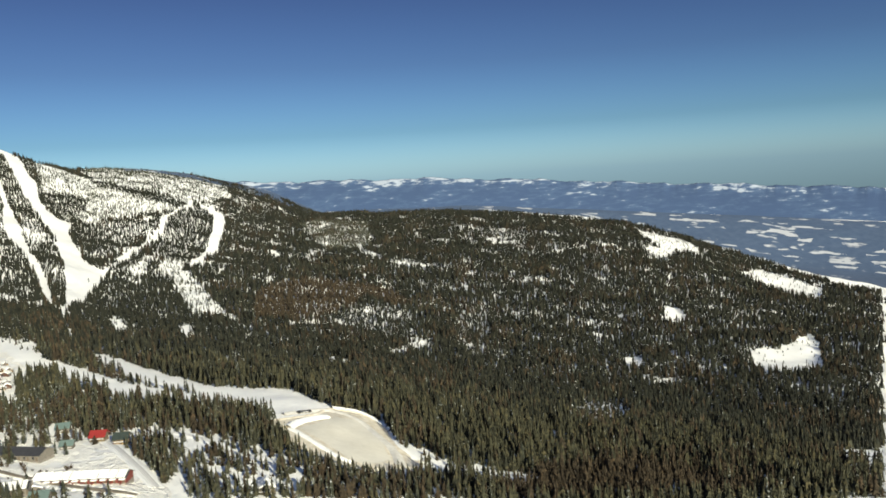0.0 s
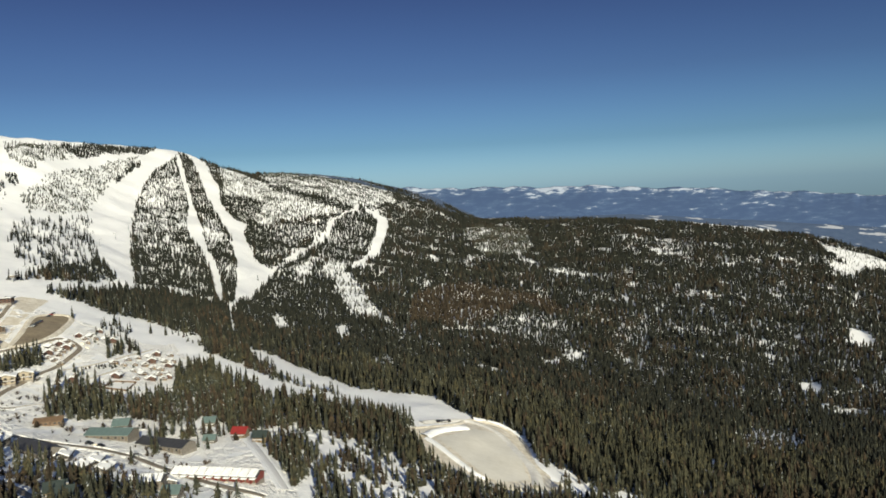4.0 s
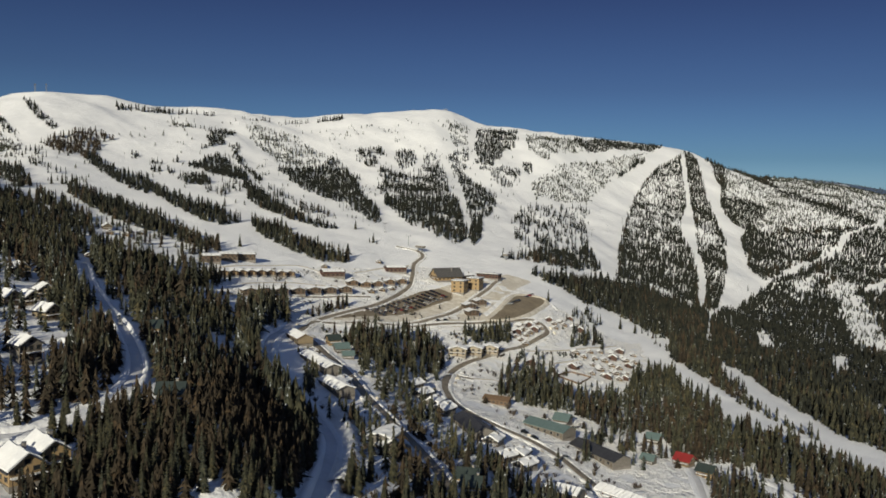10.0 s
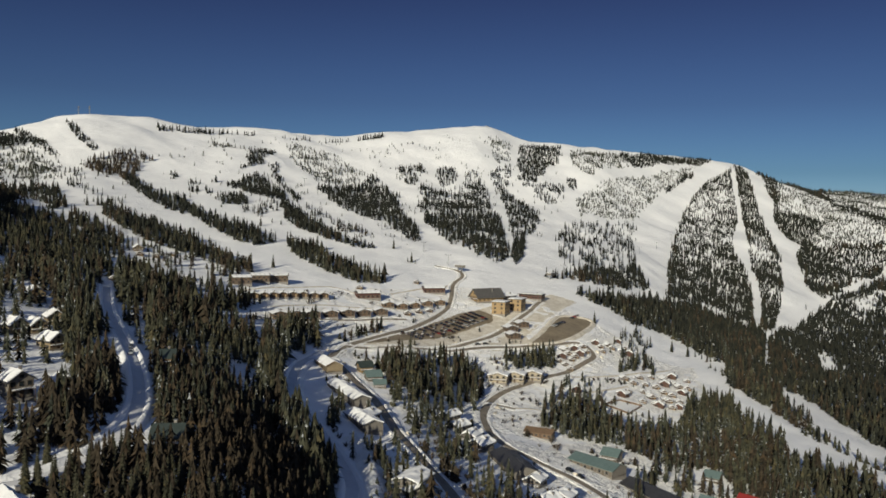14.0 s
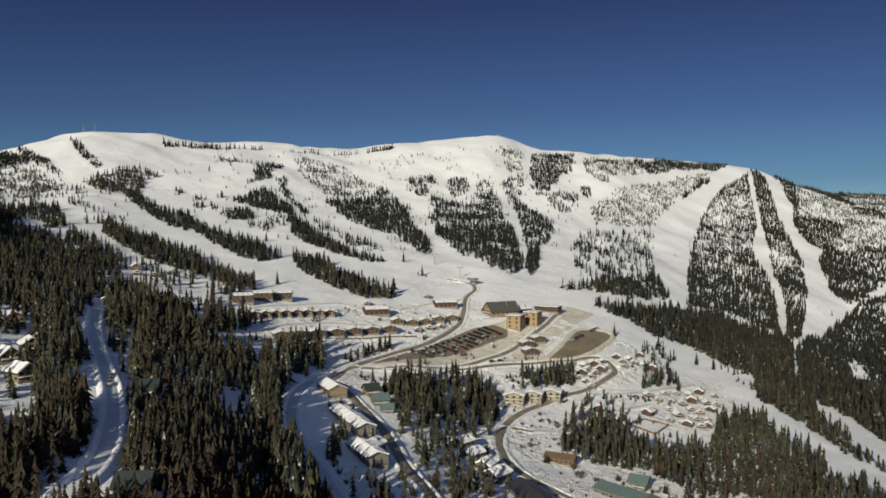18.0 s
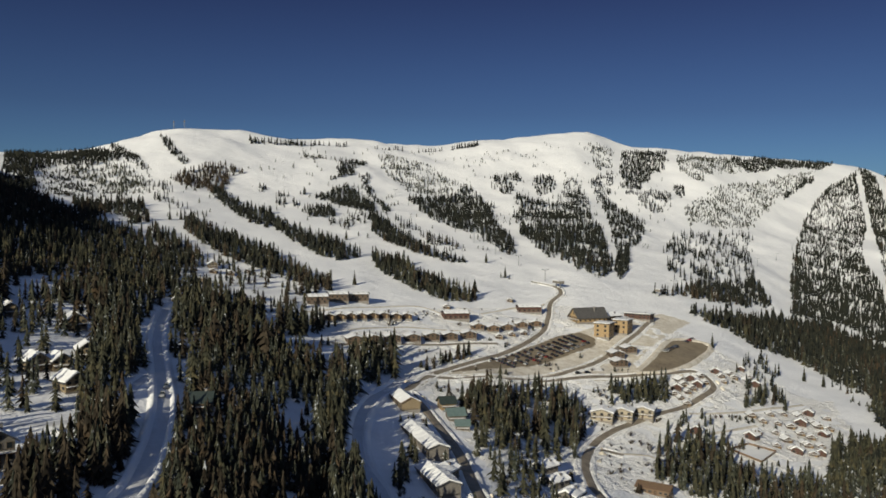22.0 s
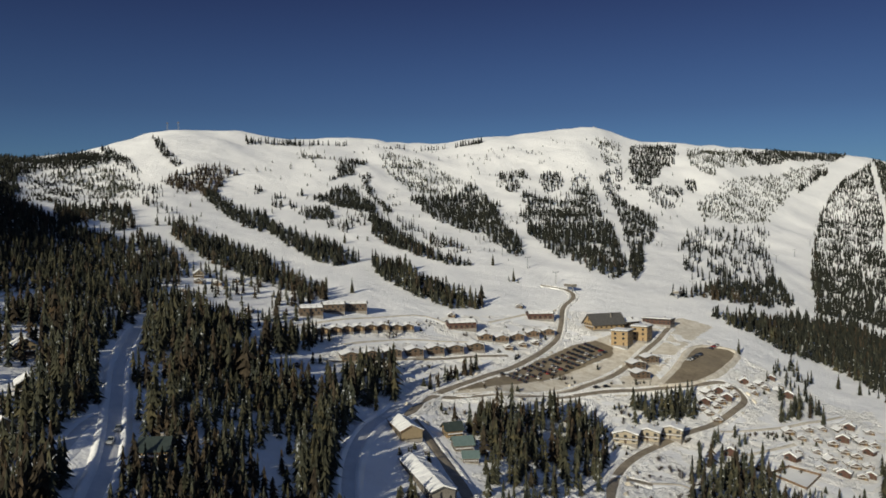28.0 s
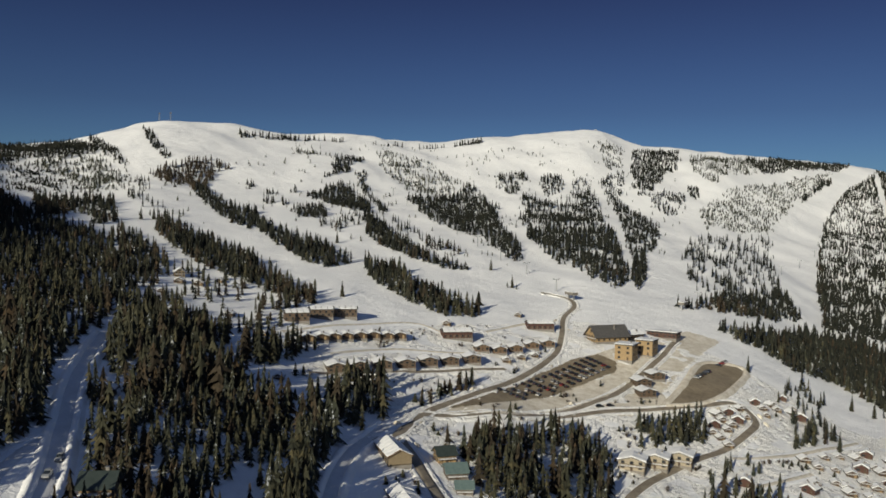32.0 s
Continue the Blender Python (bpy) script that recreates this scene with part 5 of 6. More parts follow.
ROOF_GREEN = paint("green_sheet_roof", (0.032, 0.044, 0.040), (0.062, 0.078, 0.070), 0.6, 0.45, 0.3)
ROOF_TEAL = paint("teal_sheet_roof", (0.11, 0.165, 0.16), (0.19, 0.255, 0.24), 0.6, 0.45, 0.3)
ROOF_LODGE = paint("weathered_lodge_roof", (0.045, 0.044, 0.045), (0.11, 0.105, 0.10), 0.8, 0.7)
ROOF_RED = paint("red_sheet_roof", (0.22, 0.025, 0.022), (0.34, 0.042, 0.038), 0.6, 0.4, 0.2)
TRIM = paint("brown_trim", (0.07, 0.055, 0.04), (0.15, 0.12, 0.09))
ROOF_SNOW = surface("roof_snow", (0.70, 0.71, 0.73), (0.85, 0.855, 0.86), 0.5, 0.8, 0.0, 0.6, 0.15)
METAL = paint("galvanised_steel", (0.28, 0.29, 0.30), (0.45, 0.46, 0.47), 3, 0.4, 0.8)


def glass_material():
    m, n, l, s = material("window_glass", 0.08)
    s.inputs["Base Color"].default_value = (0.02, 0.025, 0.03, 1)
    s.inputs["Specular IOR Level"].default_value = 0.8
    return m


GLASS = glass_material()


def box(bm, x0, x1, y0, y1, z0, z1):
    v = [bm.verts.new(p) for p in ((x0, y0, z0), (x1, y0, z0), (x1, y1, z0), (x0, y1, z0), (x0, y0, z1), (x1, y0, z1), (x1, y1, z1), (x0, y1, z1))]
    for f in ((3, 2, 1, 0), (4, 5, 6, 7), (0, 1, 5, 4), (1, 2, 6, 5), (2, 3, 7, 6), (3, 0, 4, 7)):
        bm.faces.new([v[i] for i in f])


def boxes(*spans):
    bm = bmesh.new()
    for s in spans:
        box(bm, *s)
    return bm


def gable_walls(w, d, h, rise, along_x):
    """Four walls with the two gables, as one shell; the ridge runs along x or along y."""
    bm = bmesh.new()
    if along_x:
        prof = [(-d / 2, 0), (d / 2, 0), (d / 2, h), (0, h + rise), (-d / 2, h)]
        ends = [[bm.verts.new((s * w / 2, a, b)) for a, b in prof] for s in (-1, 1)]
    else:
        prof = [(-w / 2, 0), (w / 2, 0), (w / 2, h), (0, h + rise), (-w / 2, h)]
        ends = [[bm.verts.new((a, s * d / 2, b)) for a, b in prof] for s in (-1, 1)]
    bm.faces.new(ends[0])
    bm.faces.new(ends[1][::-1])
    for i in range(5):
        j = (i + 1) % 5
        bm.faces.new((ends[0][i], ends[1][i], ends[1][j], ends[0][j]))
    bmesh.ops.recalc_face_normals(bm, faces=bm.faces)
    return bm


def gable_roof(w, d, h, rise, along_x, over, thick, lift, rough=0.0, seed=0):
    """Two sloping slabs that meet at the ridge; with rough, an uneven layer of snow."""
    bm = bmesh.new()
    span, length = (d, w) if along_x else (w, d)
    slope = rise / (span / 2)
    half, n = span / 2 + over, 6 if rough else 2
    rnd = random.Random(seed)
    cols = []
    for i in range(n):
        u = -length / 2 - over + (length + 2 * over) * i / (n - 1)
        ring = []
        for a in (-half, -half / 2, 0, half / 2, half):
            z = h + rise - slope * abs(a) + lift
            ring.append((a, z, z + thick * (1 + rough * (rnd.random() - 0.5))))
        cols.append((u, ring))

    def place(u, a, z):
        return (u, a, z) if along_x else (a, u, z)
    low = [[bm.verts.new(place(u, a, z0)) for a, z0, z1 in ring] for u, ring in cols]
    top = [[bm.verts.new(place(u, a, z1)) for a, z0, z1 in ring] for u, ring in cols]
    for i in range(n - 1):
        for j in range(4):
            bm.faces.new((low[i][j], low[i][j + 1], low[i + 1][j + 1], low[i + 1][j]))
            bm.faces.new((top[i][j], top[i + 1][j], top[i + 1][j + 1], top[i][j + 1]))
        for j in (0, 4):
            bm.faces.new((low[i][j], low[i + 1][j], top[i + 1][j], top[i][j]))
    for i in (0, n - 1):
        for j in range(4):
            bm.faces.new((low[i][j], low[i][j + 1], top[i][j + 1], top[i][j]))
    bmesh.ops.recalc_face_normals(bm, faces=bm.faces)
    return bm


def put_window(parent, x, y, z, wide, high, axis, sign):
    """A window on a wall that faces along axis: frame, with its pane as a part."""
    t = 0.09
    if axis == "y":
        spans = [(x - wide / 2 - 0.12, x + wide / 2 + 0.12, y - t, y + t, z - 0.12, z), (x - wide / 2 - 0.12, x + wide / 2 + 0.12, y - t, y + t, z + high, z + high + 0.12),
                 (x - wide / 2 - 0.12, x - wide / 2, y - t, y + t, z, z + high), (x + wide / 2, x + wide / 2 + 0.12, y - t, y + t, z, z + high)]
        pane = (x - wide / 2, x + wide / 2, y - 0.04, y + 0.04, z, z + high)
    else:
        spans = [(x - t, x + t, y - wide / 2 - 0.12, y + wide / 2 + 0.12, z - 0.12, z), (x - t, x + t, y - wide / 2 - 0.12, y + wide / 2 + 0.12, z + high, z + high + 0.12),
                 (x - t, x + t, y - wide / 2 - 0.12, y - wide / 2, z, z + high), (x - t, x + t, y + wide / 2, y + wide / 2 + 0.12, z, z + high)]
        pane = (x - 0.04, x + 0.04, y - wide / 2, y + wide / 2, z, z + high)
    frame_ob = part("window", boxes(*spans), TRIM, parent)
    part("pane", boxes(pane), GLASS, frame_ob)


def house(name, label, w, d, h, rise, wall, roof, along_x=False, snow=0.45, storeys=2, cols=3, sides=3, chimney=True, balcony=True, over=0.9, category="house", flat=False):
    """A house on a stone plinth, its front towards -y."""
    ob = tagged(new(name), label, category)
    rnd = random.Random(name)
    part("plinth", boxes((-w / 2 - 0.15, w / 2 + 0.15, -d / 2 - 0.15, d / 2 + 0.15, -4.0, 0.5)), STONE, ob)
    if flat:
        part("wall", boxes((-w / 2, w / 2, -d / 2, d / 2, 0.5, h)), wall, ob)
        part("roof", boxes((-w / 2 - over, w / 2 + over, -d / 2 - over, d / 2 + over, h, h + 0.45)), roof, ob)
        bm = boxes((-w / 2 - over + 0.2, w / 2 + over - 0.2, -d / 2 - over + 0.2, d / 2 + over - 0.2, h + 0.45, h + 0.45 + snow))
        bmesh.ops.bevel(bm, geom=bm.edges[:], offset=0.18, segments=2, affect="EDGES")
        part("snow_cover", bm, ROOF_SNOW, ob, "smooth white snow lying on the roof")
    else:
        bm = gable_walls(w, d, h, rise, along_x)
        part("wall", bm, wall, ob)
        part("roof", gable_roof(w, d, h, rise, along_x, over, 0.28, 0.06), roof, ob)
        if snow:
            part("snow_cover", gable_roof(w, d, h, rise, along_x, over - 0.35, snow, 0.35, 1.3, len(name)), ROOF_SNOW, ob, "thick white snow lying on the roof")
    pitch = (h - 0.6) / storeys
    for s in range(storeys):
        z = 1.4 + s * pitch
        for c in range(cols):
            x = -w / 2 + w * (c + 0.5) / cols
            if s == 0 and c == cols // 2:
                door = part("door", boxes((x - 0.55, x + 0.55, -d / 2 - 0.08, -d / 2 + 0.08, 0.5, 2.6)), WOOD_BROWN if wall is not WOOD_BROWN else WOOD_TAN, ob)
                part("door_handle", boxes((x + 0.35, x + 0.45, -d / 2 - 0.16, -d / 2 - 0.08, 1.45, 1.6)), METAL, door)
            else:
                put_window(ob, x, -d / 2, z, min(1.5, w / cols * 0.55), min(1.4, pitch * 0.55), "y", -1)
        for c in range(sides):
            y = -d / 2 + d * (c + 0.5) / sides
            for sgn in (-1, 1):
                put_window(ob, sgn * w / 2, y, z, min(1.4, d / sides * 0.5), min(1.3, pitch * 0.5), "x", sgn)
    if not flat and not along_x and rise > 2:
        put_window(ob, 0, -d / 2, h + 0.25 * rise, 1.2, 0.35 * rise, "y", -1)
    if balcony:
        z = 0.6 + pitch
        deck = part("balcony", boxes((-w / 2, w / 2, -d / 2 - 1.6, -d / 2, z - 0.18, z), *[(x - 0.1, x + 0.1, -d / 2 - 1.55, -d / 2 - 1.35, -2.0, z - 0.18) for x in (-w / 2 + 0.2, 0, w / 2 - 0.2)]), WOOD_BROWN, ob)
        n = max(4, int(w / 1.2))
        part("railing", boxes((-w / 2, w / 2, -d / 2 - 1.6, -d / 2 - 1.5, z + 0.95, z + 1.05), *[(-w / 2 + w * i / n - 0.04, -w / 2 + w * i / n + 0.04, -d / 2 - 1.58, -d / 2 - 1.52, z, z + 0.95) for i in range(n + 1)]), WOOD_BROWN, deck)
        part("deck_snow", boxes((-w / 2 + 0.1, w / 2 - 0.1, -d / 2 - 1.5, -d / 2 - 0.1, z + 0.01, z + 0.2)), ROOF_SNOW, deck)
    if chimney:
        cx, cy = w * 0.22, d * 0.15
        top = h + (rise if not flat else 0.6) + 0.9
        stack = part("chimney", boxes((cx - 0.4, cx + 0.4, cy - 0.4, cy + 0.4, h * 0.8, top)), STONE, ob)
        part("cap", boxes((cx - 0.5, cx + 0.5, cy - 0.5, cy + 0.5, top, top + 0.15)), METAL, stack)
    return ob


def long_house(name, label, length, d, h, rise, wall, roof, bays, snow=0.4, flat=False, over=0.7, category="row house", windows=True, porches=False):
    """A long range: one body, one roof in bays, windows in every bay."""
    ob = tagged(new(name), label, category)
    part("plinth", boxes((-length / 2, length / 2, -d / 2 - 0.1, d / 2 + 0.1, -4.0, 0.5)), STONE, ob)
    part("wall", gable_walls(length, d, h, rise, True), wall, ob)
    part("roof", gable_roof(length, d, h, rise, True, over, 0.28, 0.06), roof, ob)
    for b in range(bays):
        x0 = -length / 2 + length * b / bays
        x1 = x0 + length / bays
        xm = (x0 + x1) / 2
        if snow:
            bm = gable_roof(x1 - x0 - 1.45, d, h, rise, True, over - 0.15, snow, 0.35, 0.8, b)
            bmesh.ops.translate(bm, verts=bm.verts, vec=(xm, 0, 0))
            part("snow_cover", bm, ROOF_SNOW, ob, "thick white snow lying on the roof")
        if windows:
            for sgn in (-1, 1):
                put_window(ob, xm - 0.9, sgn * d / 2, 1.4, 1.1, 1.2, "y", sgn)
                if h > 4.5:
                    put_window(ob, xm + 0.9, sgn * d / 2, h - 2.0, 1.1, 1.2, "y", sgn)
                if porches and sgn < 0:
                    part("porch_roof", boxes((xm - 0.2, xm + 2.3, -d / 2 - 1.9, -d / 2, 2.45, 2.6)), roof, ob)
                    part("porch_snow", boxes((xm - 0.3, xm + 2.4, -d / 2 - 2.0, -d / 2, 2.6, 3.1)), ROOF_SNOW, ob, "lump of snow on the porch roof")
                    part("porch_wall", boxes((xm - 0.2, xm - 0.05, -d / 2 - 1.8, -d / 2, 0.2, 2.45)), wall, ob)
                part("door", boxes((xm + 0.6, xm + 1.6, sgn * d / 2 - 0.07, sgn * d / 2 + 0.07, 0.5, 2.6)), TRIM, ob)
    return ob


def make_kind(kind):
    if kind == "townhouse":
        return house("townhouse", "brown timber townhouse under a snow-covered gable roof", 9.4, 9.2, 3.7, 1.4, WOOD_RUST, ROOF_DARK, cols=3, snow=0.3, balcony=False)
    if kind == "brown_chalet":
        return house("chalet", "small dark brown chalet with thick snow on its roof", 6.6, 6.6, 2.7, 1.7, WOOD_BROWN, ROOF_DARK, cols=2, sides=2, storeys=1)
    if kind == "red_cabin":
        return house("cabin", "small red-brown cabin with snow on its gable roof", 6.0, 6.4, 2.8, 1.7, WALL_RED, ROOF_DARK, cols=2, sides=2, storeys=1, balcony=False)
    if kind == "terrace_house":
        return house("terrace_house", "low brown terrace house with a snowy roof", 7.5, 7.5, 2.8, 1.3, WOOD_BROWN, ROOF_DARK, cols=2, sides=2, storeys=1, balcony=False, snow=0.3)
    if kind == "condo_block":
        return long_house("condominium", "two-storey red-brown condominium with a lumpy snowy roof", 14, 9, 5.2, 1.2, WOOD_RUST, ROOF_DARK, 4, snow=0.4, category="apartment building")
    if kind == "red_chalet":
        return long_house("red_chalet", "long red-brown chalet with lumps of snow on its roof", 19, 9, 4.4, 1.5, WALL_RED, ROOF_DARK, 5, snow=0.4, category="house")
    if kind == "row_chalet":
        return house("row_chalet", "brown timber chalet in a row, snow on its gable", 8.2, 8, 3.1, 1.5, WOOD_MID, ROOF_DARK, cols=3, sides=2, storeys=1, balcony=False, snow=0.35)
    if kind == "apartment_house":
        return house("apartment_house", "cream two-storey apartment house with a snowy gable roof", 12, 10, 4.8, 1.8, CREAM, ROOF_DARK, cols=3, storeys=2, category="apartment building")
    if kind == "lodge_tower":
        return house("lodge_block", "tall golden-tan lodge block with rows of windows", 11.5, 13, 10.2, 0, WOOD_TAN, ROOF_DARK, cols=2, sides=3, storeys=3, flat=True, balcony=False, category="lodge")
    if kind == "lodge_hall":
        return house("lodge_hall", "timber day lodge with a broad dark snow-free gable roof", 13, 26, 4.8, 6.2, WOOD_TAN, ROOF_LODGE, cols=4, sides=6, snow=0, over=1.6, category="lodge")
    if kind == "annex":
        return house("lodge_annex", "dark timber annex of the lodge with patchy snow", 9, 14, 3.8, 2.2, WOOD_BROWN, ROOF_DARK, cols=3, sides=4, snow=0.3, storeys=1, category="lodge")
    if kind == "red_hall":
        return house("red_hall", "low red hall with a flat snowy roof beside the lodge", 22, 10, 4.4, 0, WALL_RED, ROOF_DARK, cols=7, flat=True, balcony=False, category="lodge")
    if kind == "teal_house":
        return house("teal_roof_house", "pale house with a blue-green sheet metal roof", 8.5, 8, 4.0, 2.6, WALL_GREY, ROOF_TEAL, snow=0, along_x=True)
    if kind == "green_house":
        return house("green_roof_house", "tan timber house with a bare dark green metal roof", 7.2, 6.6, 3.8, 2.4, WOOD_TAN, ROOF_GREEN, snow=0, along_x=True)
    if kind == "red_roof_house":
        return house("red_roof_house", "cream house with a bright red sheet metal roof", 7.5, 7, 3.4, 2.3, WALL_TAN, ROOF_RED, snow=0, along_x=True)
    if kind == "brown_hall":
        return house("brown_hall", "low brown timber hall with a bare wooden roof", 14, 7, 3.2, 1.5, WOOD_MID, WOOD_MID, along_x=True, cols=6, balcony=False, snow=0)
    if kind == "timber_house":
        return house("timber_house", "timber mountain house with tall gables and snowy roof", 8.0, 8, 4.2, 2.8, WALL_TAN, ROOF_DARK)
    if kind == "grey_house":
        return house("grey_house", "tall pale grey timber house with dark gable roof", 7, 7, 5.8, 2.4, WALL_GREY, ROOF_DARK, snow=0.3, cols=3, sides=2)
    if kind == "tan_house":
        return house("tan_house", "golden timber house under a steep snowy gable", 8, 10, 4.2, 3.0, WOOD_TAN, ROOF_DARK, snow=0.5, cols=2)
    if kind == "hut":
        return house("snowy_hut", "small snowed-in house with a low roof and timber front", 9, 12, 5.0, 1.4, WALL_GREY, ROOF_DARK, snow=0.5, cols=3)
    return house("snowy_house", "grey house with a broad roof deep in snow", 8.0, 8.6, 3.2, 2.0, WALL_GREY, ROOF_DARK, snow=0.6)


def make_long(kind, length):
    if kind == "long_red_row":
        return long_house("red_row_house", "long red row of flats with snow-covered stepped roof", length, 8, 3.2, 1.8, ROW_RED, ROOF_DARK, 10, porches=True)
    if kind == "brown_row":
        return long_house("brown_row_house", "long row house with a brown roof under lumps of snow", length, 9, 3.4, 2.2, WALL_TAN, WOOD_MID, 6, snow=0.3)
    if kind == "teal_long":
        return long_house("teal_roof_hall", "long pale hall with a blue-green metal roof", length, 11, 3.6, 2.2, WALL_GREY, ROOF_TEAL, 6, snow=0, category="hall")
    if kind == "dark_long":
        return long_house("dark_roof_hall", "long hall with a dark bare metal roof", length, 11, 3.6, 2.2, WALL_GREY, ROOF_DARK, 6, snow=0, category="hall")
    return long_house("snowy_row_house", "long row house with an unbroken snow-covered roof", length, 8, 3.4, 1.5, WALL_GREY, ROOF_DARK, 8, snow=0.5)


def build_village():
    made = {}
    rnd = random.Random(31)
    for kind, x, y, turn, length in PLOTS:
        z = float(ground_z(x, y))
        loose = kind in ("brown_chalet", "red_cabin", "snowy_house", "timber_house", "teal_house")
        size = rnd.uniform(0.78, 1.05) if loose else 1.0
        m = pose(x, y, z - (0.5 if loose else 0.0), 0, 0, turn + (rnd.uniform(-14, 14) if loose else 0)) @ Matrix.Diagonal((size, size * (rnd.uniform(0.9, 1.15) if loose else 1.0), size, 1))
        if length:
            ob = make_long(kind, min(length, 75.0))
            ob.matrix_basis = m
            for f in np.linspace(-0.5, 0.5, 7):
                KEEP_OFF.append((x + math.cos(radians(turn)) * length * f, y + math.sin(radians(turn)) * length * f, 8))
        elif kind in made:
            ob = copy_thing(made[kind], m)
        else:
            ob = made[kind] = make_kind(kind)
            ob.matrix_basis = m
        tagged(ob, group="buildings of the ski village")
        if not length:
            KEEP_OFF.append((x, y, 15 if "lodge" in kind or "condo" in kind or kind in ("red_chalet", "red_hall") else 7.5))


build_village()
# ---- single firs, lifts, masts, cars ----
BARK = paint("fir_bark", (0.045, 0.03, 0.02), (0.11, 0.08, 0.055), 4)


def fir_tree(seed, snowy):
    """A single fir 12 m tall: tapered trunk, and a crown of drooping boughs in whorls with gaps between them."""
    rnd = random.Random(seed)
    ob = tagged(new("fir_tree"), "tall dark green fir standing in the snow", "tree", "firs near the village")
    bm = bmesh.new()
    rings = []
    for k in range(6):
        z, r = 11.6 * k / 5, 0.24 * (1 - k / 5.3)
        rings.append([bm.verts.new((r * math.cos(a), r * math.sin(a), z)) for a in (i * 1.0472 for i in range(6))])
    for a, b in zip(rings[:-1], rings[1:]):
        for i in range(6):
            bm.faces.new((a[i], a[(i + 1) % 6], b[(i + 1) % 6], b[i]))
    part("trunk", bm, BARK, ob)
    bm = bmesh.new()
    z = 1.1
    while z < 11.7:
        reach = 2.05 * (1 - z / 12.3) ** 0.8 + 0.12
        n = 9 if z < 8 else 6
        turn = rnd.random() * 6.28
        for i in range(n):
            if rnd.random() < 0.1:
                continue
            a = turn + i * 6.283 / n + rnd.uniform(-0.2, 0.2)
            q = reach * rnd.uniform(0.7, 1.15)
            wide = 0.30 * q + 0.12
            c, s = math.cos(a), math.sin(a)
            tip = (q * c, q * s, z - 0.42 * q + rnd.uniform(-0.1, 0.1))
            mid = 0.55 * q
            left = (mid * c - wide * s, mid * s + wide * c, z - 0.30 * q)
            right = (mid * c + wide * s, mid * s - wide * c, z - 0.30 * q)
            root = (0.05 * c, 0.05 * s, z + 0.28)
            low = (mid * c, mid * s, z - 0.34 * q - 0.22)
            v = [bm.verts.new(p) for p in (root, left, tip, right, low)]
            ridge = bm.verts.new((mid * c, mid * s, z - 0.08 * q))
            for f in ((v[0], v[1], ridge), (v[1], v[2], ridge), (v[2], v[3], ridge), (v[3], v[0], ridge), (v[1], v[0], v[4]), (v[2], v[1], v[4]), (v[3], v[2], v[4]), (v[0], v[3], v[4])):
                bm.faces.new(f)
        z += 0.50 + 0.03 * z * rnd.uniform(0.5, 1.0)
    tip = bm.verts.new((0, 0, 12.2))
    base = [bm.verts.new((0.16 * math.cos(a), 0.16 * math.sin(a), 11.2)) for a in (0, 1.57, 3.14, 4.71)]
    for i in range(4):
        bm.faces.new((base[i], base[(i + 1) % 4], tip))
    # crowns without snow carry the needles with sunlight painted in
    part("crown", bm, FIR_SNOWY if snowy else FIR_SUNLIT, ob, "snow-dusted crown" if snowy else "")
    return ob


FIR_TREES = [fir_tree(k, k % 4 == 3) for k in range(6)]
LONE_FIRS = [(-64, 632), (64, 760), (49, 811), (-254, 769), (-247, 780), (-93, 823), (216, 632), (289, 633), (301, 626), (231, 534)]
for k, (x, y) in enumerate(LONE_FIRS):
    m = pose(x, y, float(ground_z(x, y)) - 0.2, 0, 0, 77 * k)
    if k < 6:
        FIR_TREES[k].matrix_basis = m
        tagged(FIR_TREES[k], "lone dark fir standing on the open ski slope")
    else:
        tagged(copy_thing(FIR_TREES[k % 6], m), "lone dark fir beside the ski run")


def rink_boards(corners):
    """Low board fence round the small rink: one board a side, and posts at the corners."""
    ob = tagged(new("rink_fence"), "low weathered board fence round the small rink", "fence")
    for (ax, ay), (bx, by) in zip(corners, corners[1:] + corners[:1]):
        za, zb = float(ground_z(ax, ay)), float(ground_z(bx, by))
        bm = boxes((ax - 0.12, ax + 0.12, ay - 0.12, ay + 0.12, za, za + 1.9))
        part("post", bm, WOOD_BROWN, ob)
        along = Vector((bx - ax, by - ay, zb - za))
        bm = boxes((0.2, along.length - 0.2, -0.06, 0.06, 0.5, 1.6))
        bm.transform(Matrix.Translation((ax, ay, za)) @ along.to_track_quat("X", "Z").to_matrix().to_4x4())
        part("board", bm, WOOD_MID, ob)


rink_boards([(159, 437), (173, 448), (186, 442), (170, 422)])


def lift_tower():
    ob = tagged(new("lift_tower"), "grey steel chairlift tower with a crossarm", "lift tower", "towers of the chairlifts")
    bm = bmesh.new()
    bmesh.ops.create_cone(bm, segments=10, radius1=0.45, radius2=0.30, depth=11, cap_ends=True, matrix=Matrix.Translation((0, 0, 5.5)))
    part("pole", bm, METAL, ob)
    part("crossarm", boxes((-3, 3, -0.2, 0.2, 10.7, 11.1)), METAL, ob)
    for s in (-1, 1):
        part("sheave_train", boxes((s * 2.8 - 0.12, s * 2.8 + 0.12, -1.4, 1.4, 11.1, 11.45)), ROOF_DARK, ob)
    return ob


def lift_line(a, b, count, first):
    turn = math.degrees(math.atan2(b[1] - a[1], b[0] - a[0])) - 90
    for i in range(count):
        f = (i + 0.3) / count
        x, y = a[0] + (b[0] - a[0]) * f, a[1] + (b[1] - a[1]) * f
        m = pose(x, y, float(ground_z(x, y)) - 0.4, 0, 0, turn)
        if first is None:
            first = lift_tower()
            first.matrix_basis = m
        else:
            copy_thing(first, m)
    return first


tower = lift_line((109, 755), (-76, 1181), 9, None)
lift_line((216, 775), (890, 1760), 10, tower)


